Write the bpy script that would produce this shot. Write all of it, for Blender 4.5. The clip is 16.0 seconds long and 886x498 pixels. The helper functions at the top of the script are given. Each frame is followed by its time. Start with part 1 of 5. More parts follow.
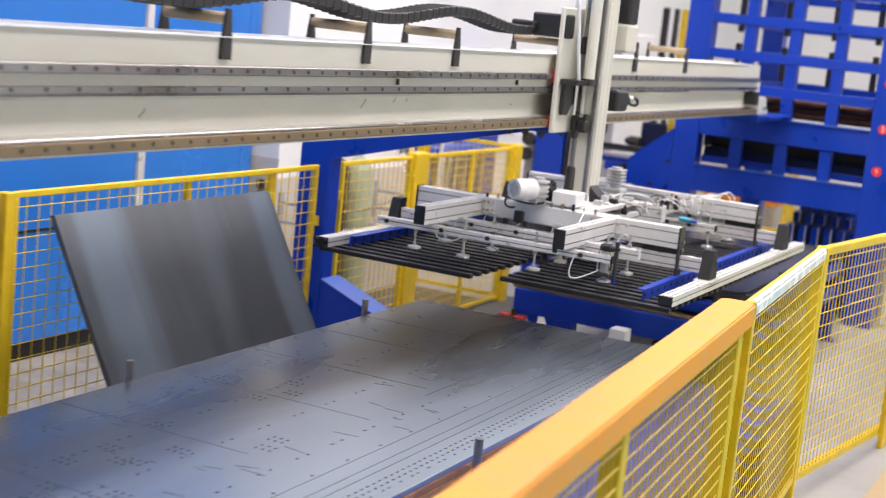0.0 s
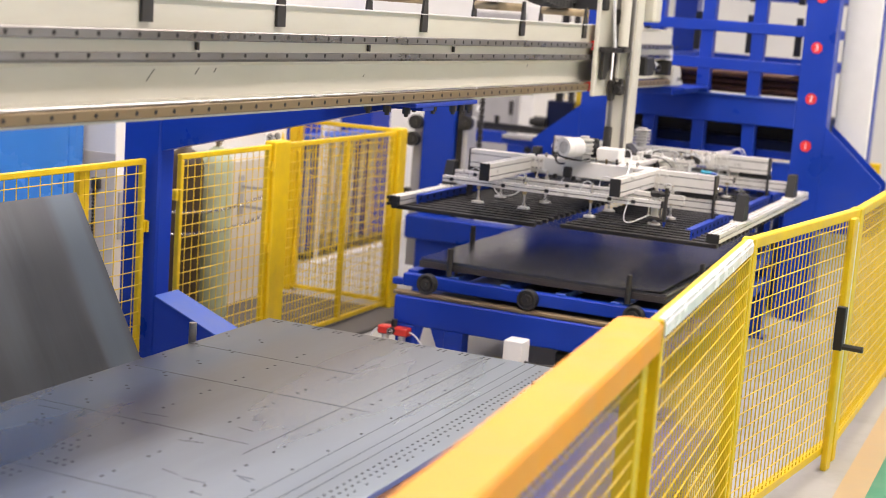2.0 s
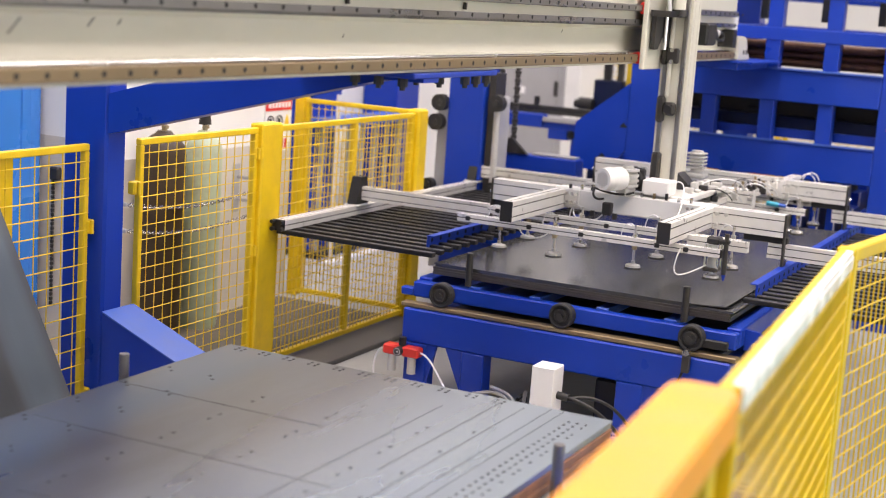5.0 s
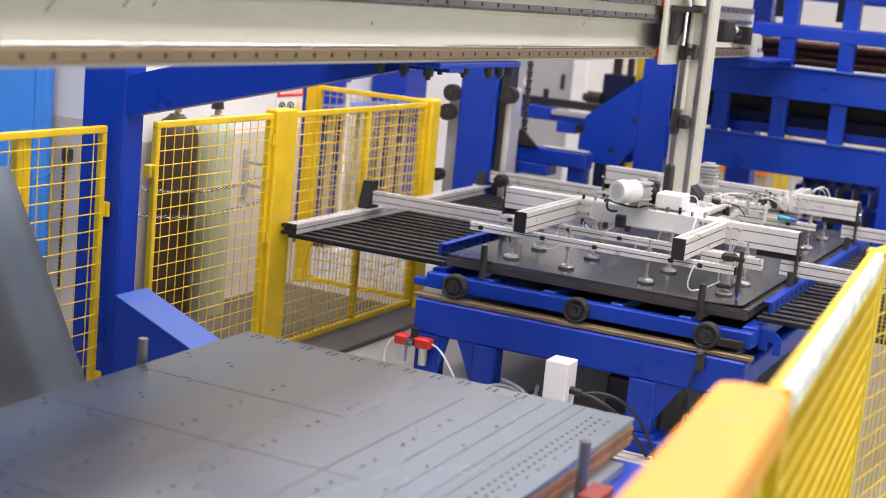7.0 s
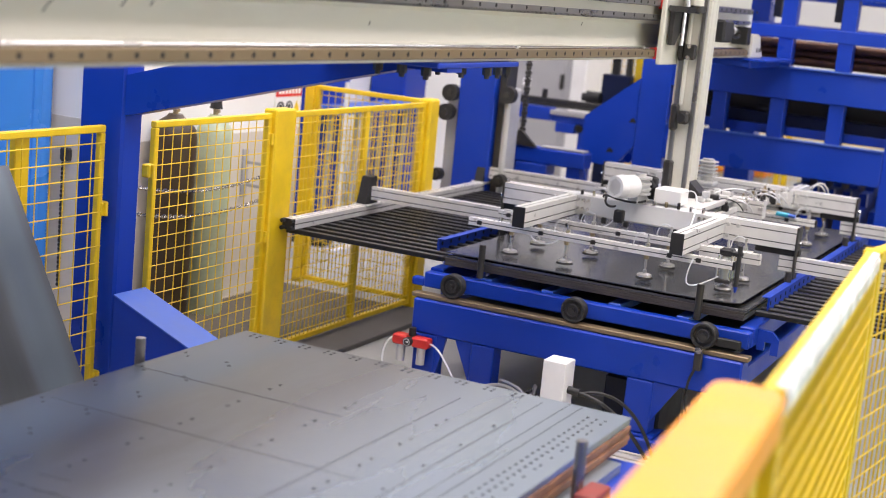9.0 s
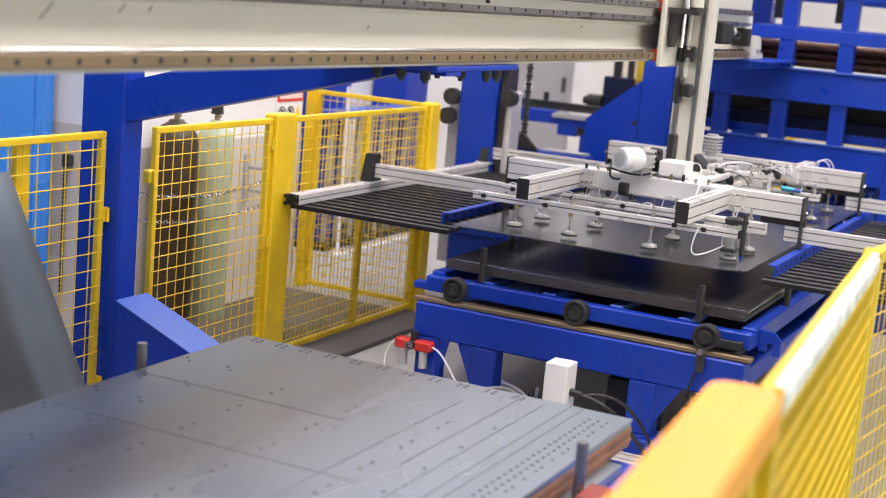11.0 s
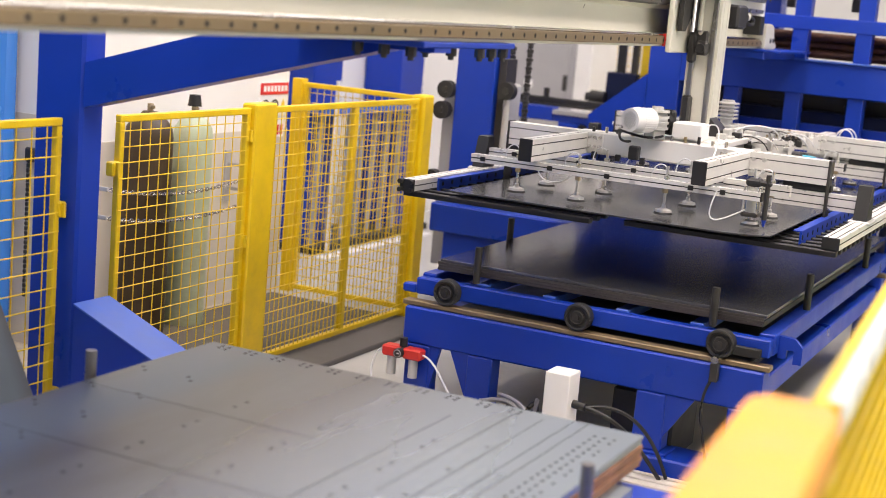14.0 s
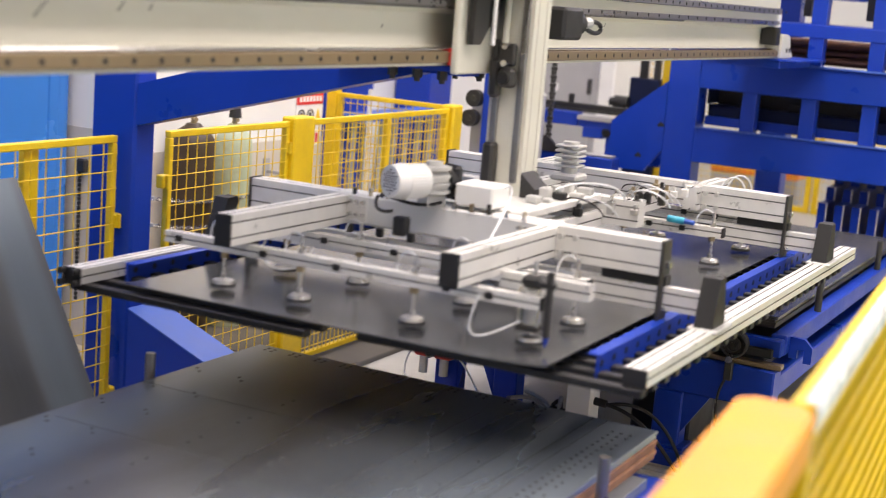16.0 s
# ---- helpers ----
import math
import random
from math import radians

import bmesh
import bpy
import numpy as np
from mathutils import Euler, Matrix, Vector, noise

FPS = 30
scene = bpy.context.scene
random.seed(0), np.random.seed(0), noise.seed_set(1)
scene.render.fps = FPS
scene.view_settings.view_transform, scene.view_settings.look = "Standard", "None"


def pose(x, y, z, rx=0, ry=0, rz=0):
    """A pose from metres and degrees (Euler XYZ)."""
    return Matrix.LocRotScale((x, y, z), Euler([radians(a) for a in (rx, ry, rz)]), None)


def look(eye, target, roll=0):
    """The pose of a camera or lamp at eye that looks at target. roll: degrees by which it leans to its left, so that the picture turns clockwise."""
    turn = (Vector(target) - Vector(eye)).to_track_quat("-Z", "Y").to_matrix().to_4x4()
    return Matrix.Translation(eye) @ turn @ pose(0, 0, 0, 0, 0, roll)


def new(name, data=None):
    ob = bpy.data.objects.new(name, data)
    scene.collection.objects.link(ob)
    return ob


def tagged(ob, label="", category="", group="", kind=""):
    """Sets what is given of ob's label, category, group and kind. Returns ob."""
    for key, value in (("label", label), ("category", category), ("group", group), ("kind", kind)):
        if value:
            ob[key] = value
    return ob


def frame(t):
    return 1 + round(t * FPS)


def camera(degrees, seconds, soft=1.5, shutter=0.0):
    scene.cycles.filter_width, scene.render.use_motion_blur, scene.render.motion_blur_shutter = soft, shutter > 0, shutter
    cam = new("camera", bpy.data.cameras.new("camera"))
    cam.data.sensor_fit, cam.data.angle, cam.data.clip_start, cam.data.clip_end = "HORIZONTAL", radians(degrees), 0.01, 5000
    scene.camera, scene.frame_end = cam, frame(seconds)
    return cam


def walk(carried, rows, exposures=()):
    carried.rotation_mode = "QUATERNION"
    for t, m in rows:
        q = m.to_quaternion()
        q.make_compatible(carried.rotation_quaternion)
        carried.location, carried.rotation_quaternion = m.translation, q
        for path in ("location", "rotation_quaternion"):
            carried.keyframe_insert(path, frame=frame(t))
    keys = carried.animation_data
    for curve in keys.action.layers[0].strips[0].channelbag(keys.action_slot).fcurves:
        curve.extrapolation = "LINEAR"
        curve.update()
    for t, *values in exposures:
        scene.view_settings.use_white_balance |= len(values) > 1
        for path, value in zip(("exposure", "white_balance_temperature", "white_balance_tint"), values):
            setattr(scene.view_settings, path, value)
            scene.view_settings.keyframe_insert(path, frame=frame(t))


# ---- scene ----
LENS = 34.43
SECONDS = 16.0
cam = camera(LENS, SECONDS, soft=0.7, shutter=0.4)
cam.data.dof.use_dof = True
cam.data.dof.focus_distance = 6.2
cam.data.dof.aperture_fstop = 2.0

# seconds, eye, yaw, pitch, lean
PATH = [
    (0, (3.644, -8.940, 2.325), 26.34, -9.36, 5.86),
    (0.5, (3.483, -8.057, 2.179), 26.10, -9.23, 4.43),
    (1, (3.357, -7.527, 2.143), 24.79, -9.10, 4.23),
    (1.5, (3.359, -7.525, 2.189), 23.71, -9.48, 4.28),
    (2, (3.346, -7.498, 2.183), 23.50, -9.47, 4.21),
    (2.5, (3.345, -7.499, 2.179), 23.58, -9.32, 4.22),
    (3, (3.172, -6.907, 2.112), 24.01, -9.05, 3.57),
    (3.5, (3.080, -6.160, 2.043), 25.91, -9.16, 2.67),
    (4, (3.025, -6.113, 2.041), 25.76, -9.66, 3.01),
    (4.5, (2.992, -6.131, 2.047), 25.88, -9.89, 3.49),
    (5, (2.941, -6.134, 2.042), 25.69, -10.13, 3.98),
    (7.5, (2.822, -6.149, 2.030), 25.33, -10.52, 5.60),
    (8, (2.827, -6.149, 2.031), 25.34, -10.52, 5.65),
    (8.5, (2.831, -6.149, 2.031), 25.34, -10.49, 5.50),
    (9, (2.835, -6.149, 2.031), 25.30, -10.49, 5.51),
    (11.5, (2.853, -6.149, 2.031), 25.53, -10.31, 5.00),
    (12, (2.853, -6.149, 2.031), 25.64, -10.30, 5.12),
    (12.5, (2.853, -6.149, 2.031), 25.64, -10.34, 5.15),
    (13, (2.853, -6.149, 2.031), 25.47, -10.29, 5.14),
    (13.5, (2.812, -6.009, 1.997), 25.58, -10.21, 4.93),
    (14, (2.669, -5.659, 1.898), 25.57, -10.00, 4.97),
    (14.5, (2.671, -5.656, 1.898), 25.30, -10.03, 4.86),
    (15, (2.669, -5.656, 1.899), 25.32, -10.02, 4.88),
    (15.5, (2.687, -5.677, 1.931), 25.88, -10.28, 4.57),
    (16, (2.814, -5.985, 2.012), 26.68, -10.30, 4.61),
]


def heading(eye, yaw, pitch, lean):
    a, b = radians(yaw), radians(pitch)
    way = Vector((-math.sin(a) * math.cos(b), math.cos(a) * math.cos(b), math.sin(b)))
    return look(eye, Vector(eye) + 5 * way, lean)


walk(cam, [(t, heading(eye, yaw, pitch, lean)) for t, eye, yaw, pitch, lean in PATH], [(0.0, 0.0, 6500, 20), (2.0, 0.05, 7200, 20), (3.5, 0.09, 7350, 21), (5.0, 0.1, 7050, 21), (7.5, 0.05, 6650, 20), (9.0, 0.06, 6650, 20), (13.0, 0.09, 7000, 20), (15.0, 0.09, 7300, 20), (16.0, 0.06, 7050, 20)])

# ---- light: daylight through long roof lights ----
world = bpy.data.worlds.new("hall_sky")
scene.world = world
world.use_nodes = True
sky = world.node_tree.nodes.new("ShaderNodeTexSky")
sky.sky_type = "NISHITA"
sky.sun_disc = False
sky.sun_elevation, sky.sun_rotation = radians(48), radians(140)
world.node_tree.nodes["Background"].inputs[1].default_value = 0.12
world.node_tree.links.new(sky.outputs[0], world.node_tree.nodes["Background"].inputs[0])

ROOF = 7.2
ROOF_LIGHTS = [-3.4, 0.6, 4.6]
for cx in ROOF_LIGHTS:
    data = bpy.data.lights.new("roof_light", "AREA")
    data.shape, data.size, data.size_y = "RECTANGLE", 1.5, 17.0
    data.energy, data.color = 850.0, (1.0, 0.97, 0.92)
    lamp = new("roof_light", data)
    lamp.matrix_world = pose(cx, 1.0, ROOF - 0.02)


# daylight in the tall windows of the east wall
for wy in (-5.0, 1.0, 7.0):
    data = bpy.data.lights.new("window_light", "AREA")
    data.shape, data.size, data.size_y = "RECTANGLE", 3.0, 4.2
    data.energy, data.color = 150.0, (0.92, 0.96, 1.0)
    lamp = new("window_light", data)
    lamp.matrix_world = look((13.75, wy, 2.6), (0.0, wy, 2.6))

# ---- materials ----
def material(name, base, rough=0.5, metal=0.0, vary=0.12, scale=6.0, bump=0.0, bump_scale=60.0, stain=None, stain_amount=0.3,
             stain_scale=3.0, stretch=(1, 1, 1), coat=0.0, rough_vary=0.1, spec=0.5, band=None, sheen_bands=()):
    m = bpy.data.materials.new(name)
    m.use_nodes = True
    nt = m.node_tree
    b = nt.nodes["Principled BSDF"]
    tc = nt.nodes.new("ShaderNodeTexCoord")
    mp = nt.nodes.new("ShaderNodeMapping")
    mp.inputs["Scale"].default_value = stretch
    nt.links.new(tc.outputs["Object"], mp.inputs[0])
    n1 = nt.nodes.new("ShaderNodeTexNoise")
    n1.inputs["Scale"].default_value, n1.inputs["Detail"].default_value = scale, 6
    nt.links.new(mp.outputs[0], n1.inputs["Vector"])
    ramp = nt.nodes.new("ShaderNodeMapRange")
    ramp.inputs[1].default_value, ramp.inputs[2].default_value = 0.3, 0.7
    ramp.inputs[3].default_value, ramp.inputs[4].default_value = 1 - vary, 1 + vary
    nt.links.new(n1.outputs[0], ramp.inputs[0])
    mul = nt.nodes.new("ShaderNodeVectorMath")
    mul.operation = "SCALE"
    mul.inputs[0].default_value = base
    nt.links.new(ramp.outputs[0], mul.inputs["Scale"])
    colour = mul.outputs[0]
    if stain:
        n2 = nt.nodes.new("ShaderNodeTexNoise")
        n2.inputs["Scale"].default_value, n2.inputs["Detail"].default_value = stain_scale, 9
        n2.inputs["Roughness"].default_value = 0.68
        nt.links.new(mp.outputs[0], n2.inputs["Vector"])
        r2 = nt.nodes.new("ShaderNodeMapRange")
        r2.inputs[1].default_value, r2.inputs[2].default_value = 0.5, 0.72
        r2.inputs[3].default_value, r2.inputs[4].default_value = 0, stain_amount
        nt.links.new(n2.outputs[0], r2.inputs[0])
        mix = nt.nodes.new("ShaderNodeMix")
        mix.data_type = "RGBA"
        nt.links.new(r2.outputs[0], mix.inputs[0])
        nt.links.new(colour, mix.inputs[6])
        mix.inputs[7].default_value = (*stain, 1)
        colour = mix.outputs[2]
    # paler tone towards one edge, sheen put into the colour
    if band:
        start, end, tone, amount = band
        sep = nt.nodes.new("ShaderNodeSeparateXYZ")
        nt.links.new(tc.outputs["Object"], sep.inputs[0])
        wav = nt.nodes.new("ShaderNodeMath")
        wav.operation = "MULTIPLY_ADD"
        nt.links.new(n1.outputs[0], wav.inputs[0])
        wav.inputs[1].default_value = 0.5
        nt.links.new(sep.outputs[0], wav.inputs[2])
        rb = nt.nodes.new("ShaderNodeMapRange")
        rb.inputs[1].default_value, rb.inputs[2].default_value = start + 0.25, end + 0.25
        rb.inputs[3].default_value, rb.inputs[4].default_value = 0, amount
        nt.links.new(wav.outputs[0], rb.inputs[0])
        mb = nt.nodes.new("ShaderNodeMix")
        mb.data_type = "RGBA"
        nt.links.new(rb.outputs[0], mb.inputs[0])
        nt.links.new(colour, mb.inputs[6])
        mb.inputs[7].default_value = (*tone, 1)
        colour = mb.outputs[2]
    # soft bands along one axis, reflections put into the colour
    for axis, centre, half, tone, amount in sheen_bands:
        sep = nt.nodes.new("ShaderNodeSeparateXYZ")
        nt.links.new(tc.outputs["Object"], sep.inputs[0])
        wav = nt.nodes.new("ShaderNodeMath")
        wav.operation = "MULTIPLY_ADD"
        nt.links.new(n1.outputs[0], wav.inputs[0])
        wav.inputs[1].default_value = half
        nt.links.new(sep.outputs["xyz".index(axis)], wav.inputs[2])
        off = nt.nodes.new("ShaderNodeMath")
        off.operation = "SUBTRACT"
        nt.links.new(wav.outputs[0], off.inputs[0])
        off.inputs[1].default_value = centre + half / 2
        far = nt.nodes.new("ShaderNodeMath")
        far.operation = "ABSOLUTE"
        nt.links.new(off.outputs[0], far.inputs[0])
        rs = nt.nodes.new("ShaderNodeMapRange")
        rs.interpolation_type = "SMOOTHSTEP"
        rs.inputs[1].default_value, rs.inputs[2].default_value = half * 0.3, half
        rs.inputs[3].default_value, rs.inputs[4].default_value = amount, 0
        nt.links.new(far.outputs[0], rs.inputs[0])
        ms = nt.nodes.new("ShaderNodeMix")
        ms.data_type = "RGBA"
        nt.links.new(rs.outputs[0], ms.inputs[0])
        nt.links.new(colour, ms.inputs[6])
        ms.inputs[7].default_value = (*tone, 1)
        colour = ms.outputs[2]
    nt.links.new(colour, b.inputs["Base Color"])
    rr = nt.nodes.new("ShaderNodeMapRange")
    rr.inputs[1].default_value, rr.inputs[2].default_value = 0.3, 0.7
    rr.inputs[3].default_value, rr.inputs[4].default_value = max(0.02, rough - rough_vary), min(1, rough + rough_vary)
    nt.links.new(n1.outputs[0], rr.inputs[0])
    nt.links.new(rr.outputs[0], b.inputs["Roughness"])
    b.inputs["Metallic"].default_value = metal
    b.inputs["Specular IOR Level"].default_value = spec
    b.inputs["Coat Weight"].default_value = coat
    if bump:
        n3 = nt.nodes.new("ShaderNodeTexNoise")
        n3.inputs["Scale"].default_value, n3.inputs["Detail"].default_value = bump_scale, 4
        nt.links.new(mp.outputs[0], n3.inputs["Vector"])
        bp = nt.nodes.new("ShaderNodeBump")
        bp.inputs["Strength"].default_value, bp.inputs["Distance"].default_value = bump, 0.004
        nt.links.new(n3.outputs[0], bp.inputs["Height"])
        nt.links.new(bp.outputs[0], b.inputs["Normal"])
    return m


BLUE = material("blue_machine_paint", (0.003, 0.040, 0.38), 0.36, spec=0.36, vary=0.1, scale=3, bump=0.05, bump_scale=90, stain=(0.02, 0.05, 0.25), stain_amount=0.35)
# pale blue parts, and the portal brace's blue as brightened from above
PALE_BLUE = material("pale_and_lit_blue_paint", (0.035, 0.115, 0.50), 0.42, vary=0.1, scale=9, stain=(0.10, 0.16, 0.45), stain_amount=0.4)
SHEET_BLUE = material("sky_blue_cabinet_paint", (0.025, 0.19, 0.62), 0.22, vary=0.07, scale=1.5)
YELLOW = material("yellow_fence_paint", (0.74, 0.50, 0.010), 0.38, vary=0.09, scale=8, stain=(0.45, 0.26, 0.02), stain_amount=0.25, stain_scale=9)
AMBER = material("orange_yellow_paint", (0.86, 0.33, 0.013), 0.45, vary=0.08, scale=5)
# bluish reflections on the leaning sheet, painted as pale upright streaks
LEAN_STEEL = material("sheen_streaked_steel", (0.085, 0.092, 0.102), 0.48, 0.45, vary=0.16, scale=2.0, stretch=(0.5, 3.5, 0.35), stain=(0.12, 0.15, 0.18), stain_amount=0.35, stain_scale=1.2,
                      sheen_bands=(("y", -0.58, 0.26, (0.19, 0.25, 0.31), 0.5), ("y", 0.80, 0.14, (0.17, 0.23, 0.29), 0.45)))
# white for the glare on the walkway fence's outer faces
RAIL_GLARE = material("white_rail_glare", (0.86, 0.86, 0.88), 0.25, vary=0.03)
CREAM = material("cream_beam_paint", (0.65, 0.637, 0.548), 0.4, vary=0.04, scale=2.5, stain=(0.45, 0.42, 0.33), stain_amount=0.35, stain_scale=1.6, stretch=(1, 0.25, 1))
RAIL_STEEL = material("ground_rail_steel", (0.25, 0.245, 0.24), 0.32, 0.8, vary=0.2, scale=5, stretch=(1, 0.3, 1), stain=(0.14, 0.09, 0.05), stain_amount=0.4)
GREASY = material("greasy_rail_steel", (0.25, 0.185, 0.105), 0.40, 0.45, vary=0.22, scale=3, stretch=(1, 0.5, 1), stain=(0.16, 0.09, 0.04), stain_amount=0.6)
PUNCH = material("shadowed_punched_hole", (0.055, 0.055, 0.06), 0.7)
HOLE = material("dark_bolt_hole", (0.015, 0.014, 0.014), 0.7)
ALUMINIUM = material("anodised_aluminium", (0.78, 0.77, 0.74), 0.36, 0.3, vary=0.06, scale=14)
WHITE_PAINT = material("white_paint", (0.78, 0.78, 0.76), 0.42, vary=0.03)
CAST = material("cast_aluminium_grey", (0.55, 0.55, 0.53), 0.42, 0.35, vary=0.08, bump=0.08)
BLACK = material("black_plastic", (0.012, 0.012, 0.013), 0.55, vary=0.2)
DARK = material("dark_blued_steel", (0.05, 0.048, 0.046), 0.45, 0.5, vary=0.2)
ROD = material("black_slat_rod", (0.012, 0.012, 0.013), 0.45, 0.2, vary=0.25, scale=20)
RUBBER = material("black_rubber", (0.02, 0.02, 0.02), 0.62, vary=0.2)
CHROME = material("polished_steel", (0.62, 0.61, 0.6), 0.2, 1.0, vary=0.06)
STEEL = material("brushed_steel", (0.55, 0.54, 0.52), 0.3, 0.85, vary=0.1, scale=20)
HOSE = material("clear_white_hose", (0.72, 0.73, 0.74), 0.25, vary=0.03)
SHEET = material("dark_mill_steel", (0.165, 0.168, 0.174), 0.20, 0.72, vary=0.08, scale=1.2, stretch=(1.6, 0.5, 1), stain=(0.10, 0.112, 0.14), stain_amount=0.5,
                 stain_scale=0.8, rough_vary=0.07)
STACK_STEEL = material("dark_sheet_edge", (0.07, 0.062, 0.058), 0.5, 0.5, vary=0.3, scale=3, stretch=(1, 1, 60))
# bluish tone and reflected sheen painted in: paler right edge, dark blue left
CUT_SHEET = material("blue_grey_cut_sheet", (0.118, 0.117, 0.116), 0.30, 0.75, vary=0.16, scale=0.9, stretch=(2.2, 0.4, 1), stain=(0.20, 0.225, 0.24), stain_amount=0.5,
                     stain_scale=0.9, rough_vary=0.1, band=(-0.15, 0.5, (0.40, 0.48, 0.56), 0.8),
                     sheen_bands=(("x", -0.60, 0.24, (0.10, 0.15, 0.215), 0.6),))
RUST = material("rusty_cut_edge", (0.31, 0.155, 0.09), 0.7, 0.2, vary=0.35, scale=14, bump=0.2)
BRASS_STRIP = material("worn_rail_strip", (0.33, 0.26, 0.16), 0.45, 0.5, vary=0.25, scale=8)
BLOCK_RED = material("dull_red_block", (0.24, 0.035, 0.025), 0.6, vary=0.25, scale=12)
NAVY = material("dark_blue_tray_paint", (0.003, 0.009, 0.045), 0.5, vary=0.25, scale=5, spec=0.3)
SOOT = material("dark_brown_grease", (0.022, 0.018, 0.014), 0.6, vary=0.4, scale=7)
RED = material("red_plastic", (0.62, 0.03, 0.02), 0.4, vary=0.05)
DISC_RED = material("red_disc", (0.72, 0.03, 0.03), 0.45, vary=0.03)
DISC_WHITE = material("white_numeral", (0.85, 0.85, 0.85), 0.5, vary=0.02)
CONCRETE = material("painted_concrete", (0.40, 0.40, 0.385), 0.5, vary=0.08, scale=1.3, bump=0.04, stain=(0.27, 0.26, 0.24), stain_amount=0.5, stain_scale=1.7)
DARK_FLOOR = material("dark_rubber_kerb", (0.09, 0.085, 0.08), 0.65, vary=0.2, bump=0.1)
BROWN_FLOOR = material("dusty_floor", (0.37, 0.33, 0.26), 0.7, vary=0.2, scale=4, stain=(0.16, 0.13, 0.09), stain_amount=0.6)
MAT = material("dark_floor_mat", (0.10, 0.085, 0.065), 0.75, vary=0.2, scale=5, bump=0.1, stain=(0.2, 0.17, 0.12), stain_amount=0.4)
GREEN_FLOOR = material("green_floor_paint", (0.05, 0.27, 0.17), 0.4, vary=0.08)
TAN_FLOOR = material("tan_floor_paint", (0.52, 0.38, 0.22), 0.45, vary=0.08)
WALL_WHITE = material("white_wall_paint", (0.80, 0.80, 0.79), 0.7, vary=0.03, scale=1.2)
WALL_GREY = material("grey_wall_paint", (0.58, 0.54, 0.485), 0.6, vary=0.05, scale=1.5)
ROOF_MAT = material("grey_roof_sheet", (0.55, 0.56, 0.57), 0.6, vary=0.05)
CYL_GREEN = material("pale_green_cylinder_paint", (0.40, 0.46, 0.33), 0.5, vary=0.12, scale=5, stain=(0.34, 0.27, 0.17), stain_amount=0.6, stain_scale=6)
CYL_BROWN = material("dark_brown_cylinder_paint", (0.045, 0.027, 0.013), 0.5, vary=0.2, scale=6)
CARD = material("brown_board", (0.30, 0.21, 0.13), 0.75, vary=0.15)
CABINET_GREY = material("grey_cabinet_paint", (0.36, 0.36, 0.37), 0.45, vary=0.04)
CYAN = material("cyan_hose", (0.03, 0.38, 0.55), 0.35, vary=0.1)
ORANGE = material("orange_paint", (0.75, 0.2, 0.03), 0.5, vary=0.1)
SIGN_YELLOW = material("sign_yellow", (0.85, 0.6, 0.03), 0.5, vary=0.02)
PIPE_RUST = material("rusty_brown_tube", (0.12, 0.05, 0.025), 0.5, 0.4, vary=0.4, scale=12)

# ---- builders ----
BASE = {}


def thing(name, base, label, category, group="", kind=""):
    ob = new(name)
    ob.location = base
    BASE[ob.name] = Vector(base)
    return tagged(ob, label, category, group, kind)


def base_of(ob):
    while ob.parent:
        ob = ob.parent
    return BASE[ob.name]


def smooth_sides(bm, limit=35):
    for f in bm.faces:
        f.smooth = True
    for e in bm.edges:
        if len(e.link_faces) == 2 and e.calc_face_angle(0) > radians(limit):
            e.smooth = False


def part(name, bm, mat, parent, label=""):
    bmesh.ops.translate(bm, verts=bm.verts, vec=-base_of(parent))
    smooth_sides(bm)
    slots = any(f.material_index == 1 for f in bm.faces)
    me = bpy.data.meshes.new(name)
    bm.to_mesh(me)
    bm.free()
    for m in mat if isinstance(mat, (list, tuple)) else [mat]:
        me.materials.append(m)
    if slots and len(me.materials) == 1:
        me.materials.append(BLACK if mat is ALUMINIUM else WALL_GREY)
    ob = new(name, me)
    ob.parent = parent
    return tagged(ob, label)


def single(name, bm, mat, label, category, group="", kind="", base=(0, 0, 0)):
    bmesh.ops.translate(bm, verts=bm.verts, vec=-Vector(base))
    smooth_sides(bm)
    me = bpy.data.meshes.new(name)
    bm.to_mesh(me)
    bm.free()
    for m in mat if isinstance(mat, (list, tuple)) else [mat]:
        me.materials.append(m)
    ob = new(name, me)
    ob.location = base
    BASE[ob.name] = Vector(base)
    return tagged(ob, label, category, group, kind)


def add_box(bm, x0, x1, y0, y1, z0, z1, bevel=0.004):
    g = bmesh.ops.create_cube(bm, size=1)
    vs = g["verts"]
    for v in vs:
        v.co = Vector(((x0 + x1) / 2 + v.co.x * (x1 - x0), (y0 + y1) / 2 + v.co.y * (y1 - y0), (z0 + z1) / 2 + v.co.z * (z1 - z0)))
    if bevel:
        bevel = min(bevel, 0.3 * min(abs(x1 - x0), abs(y1 - y0), abs(z1 - z0)))
        es = list({e for v in vs for e in v.link_edges})
        bmesh.ops.bevel(bm, geom=es, offset=bevel, segments=1, affect="EDGES")
    return bm


def box(x0, x1, y0, y1, z0, z1, bevel=0.004):
    return add_box(bmesh.new(), x0, x1, y0, y1, z0, z1, bevel)


def add_tube(bm, p0, p1, r0, r1=None, seg=12, caps=True):
    p0, p1 = Vector(p0), Vector(p1)
    d = p1 - p0
    m = Matrix.Translation((p0 + p1) / 2) @ d.to_track_quat("Z", "Y").to_matrix().to_4x4()
    bmesh.ops.create_cone(bm, cap_ends=caps, segments=seg, radius1=r0, radius2=r0 if r1 is None else r1, depth=d.length, matrix=m)
    return bm


def tube(p0, p1, r0, r1=None, seg=12):
    return add_tube(bmesh.new(), p0, p1, r0, r1, seg)


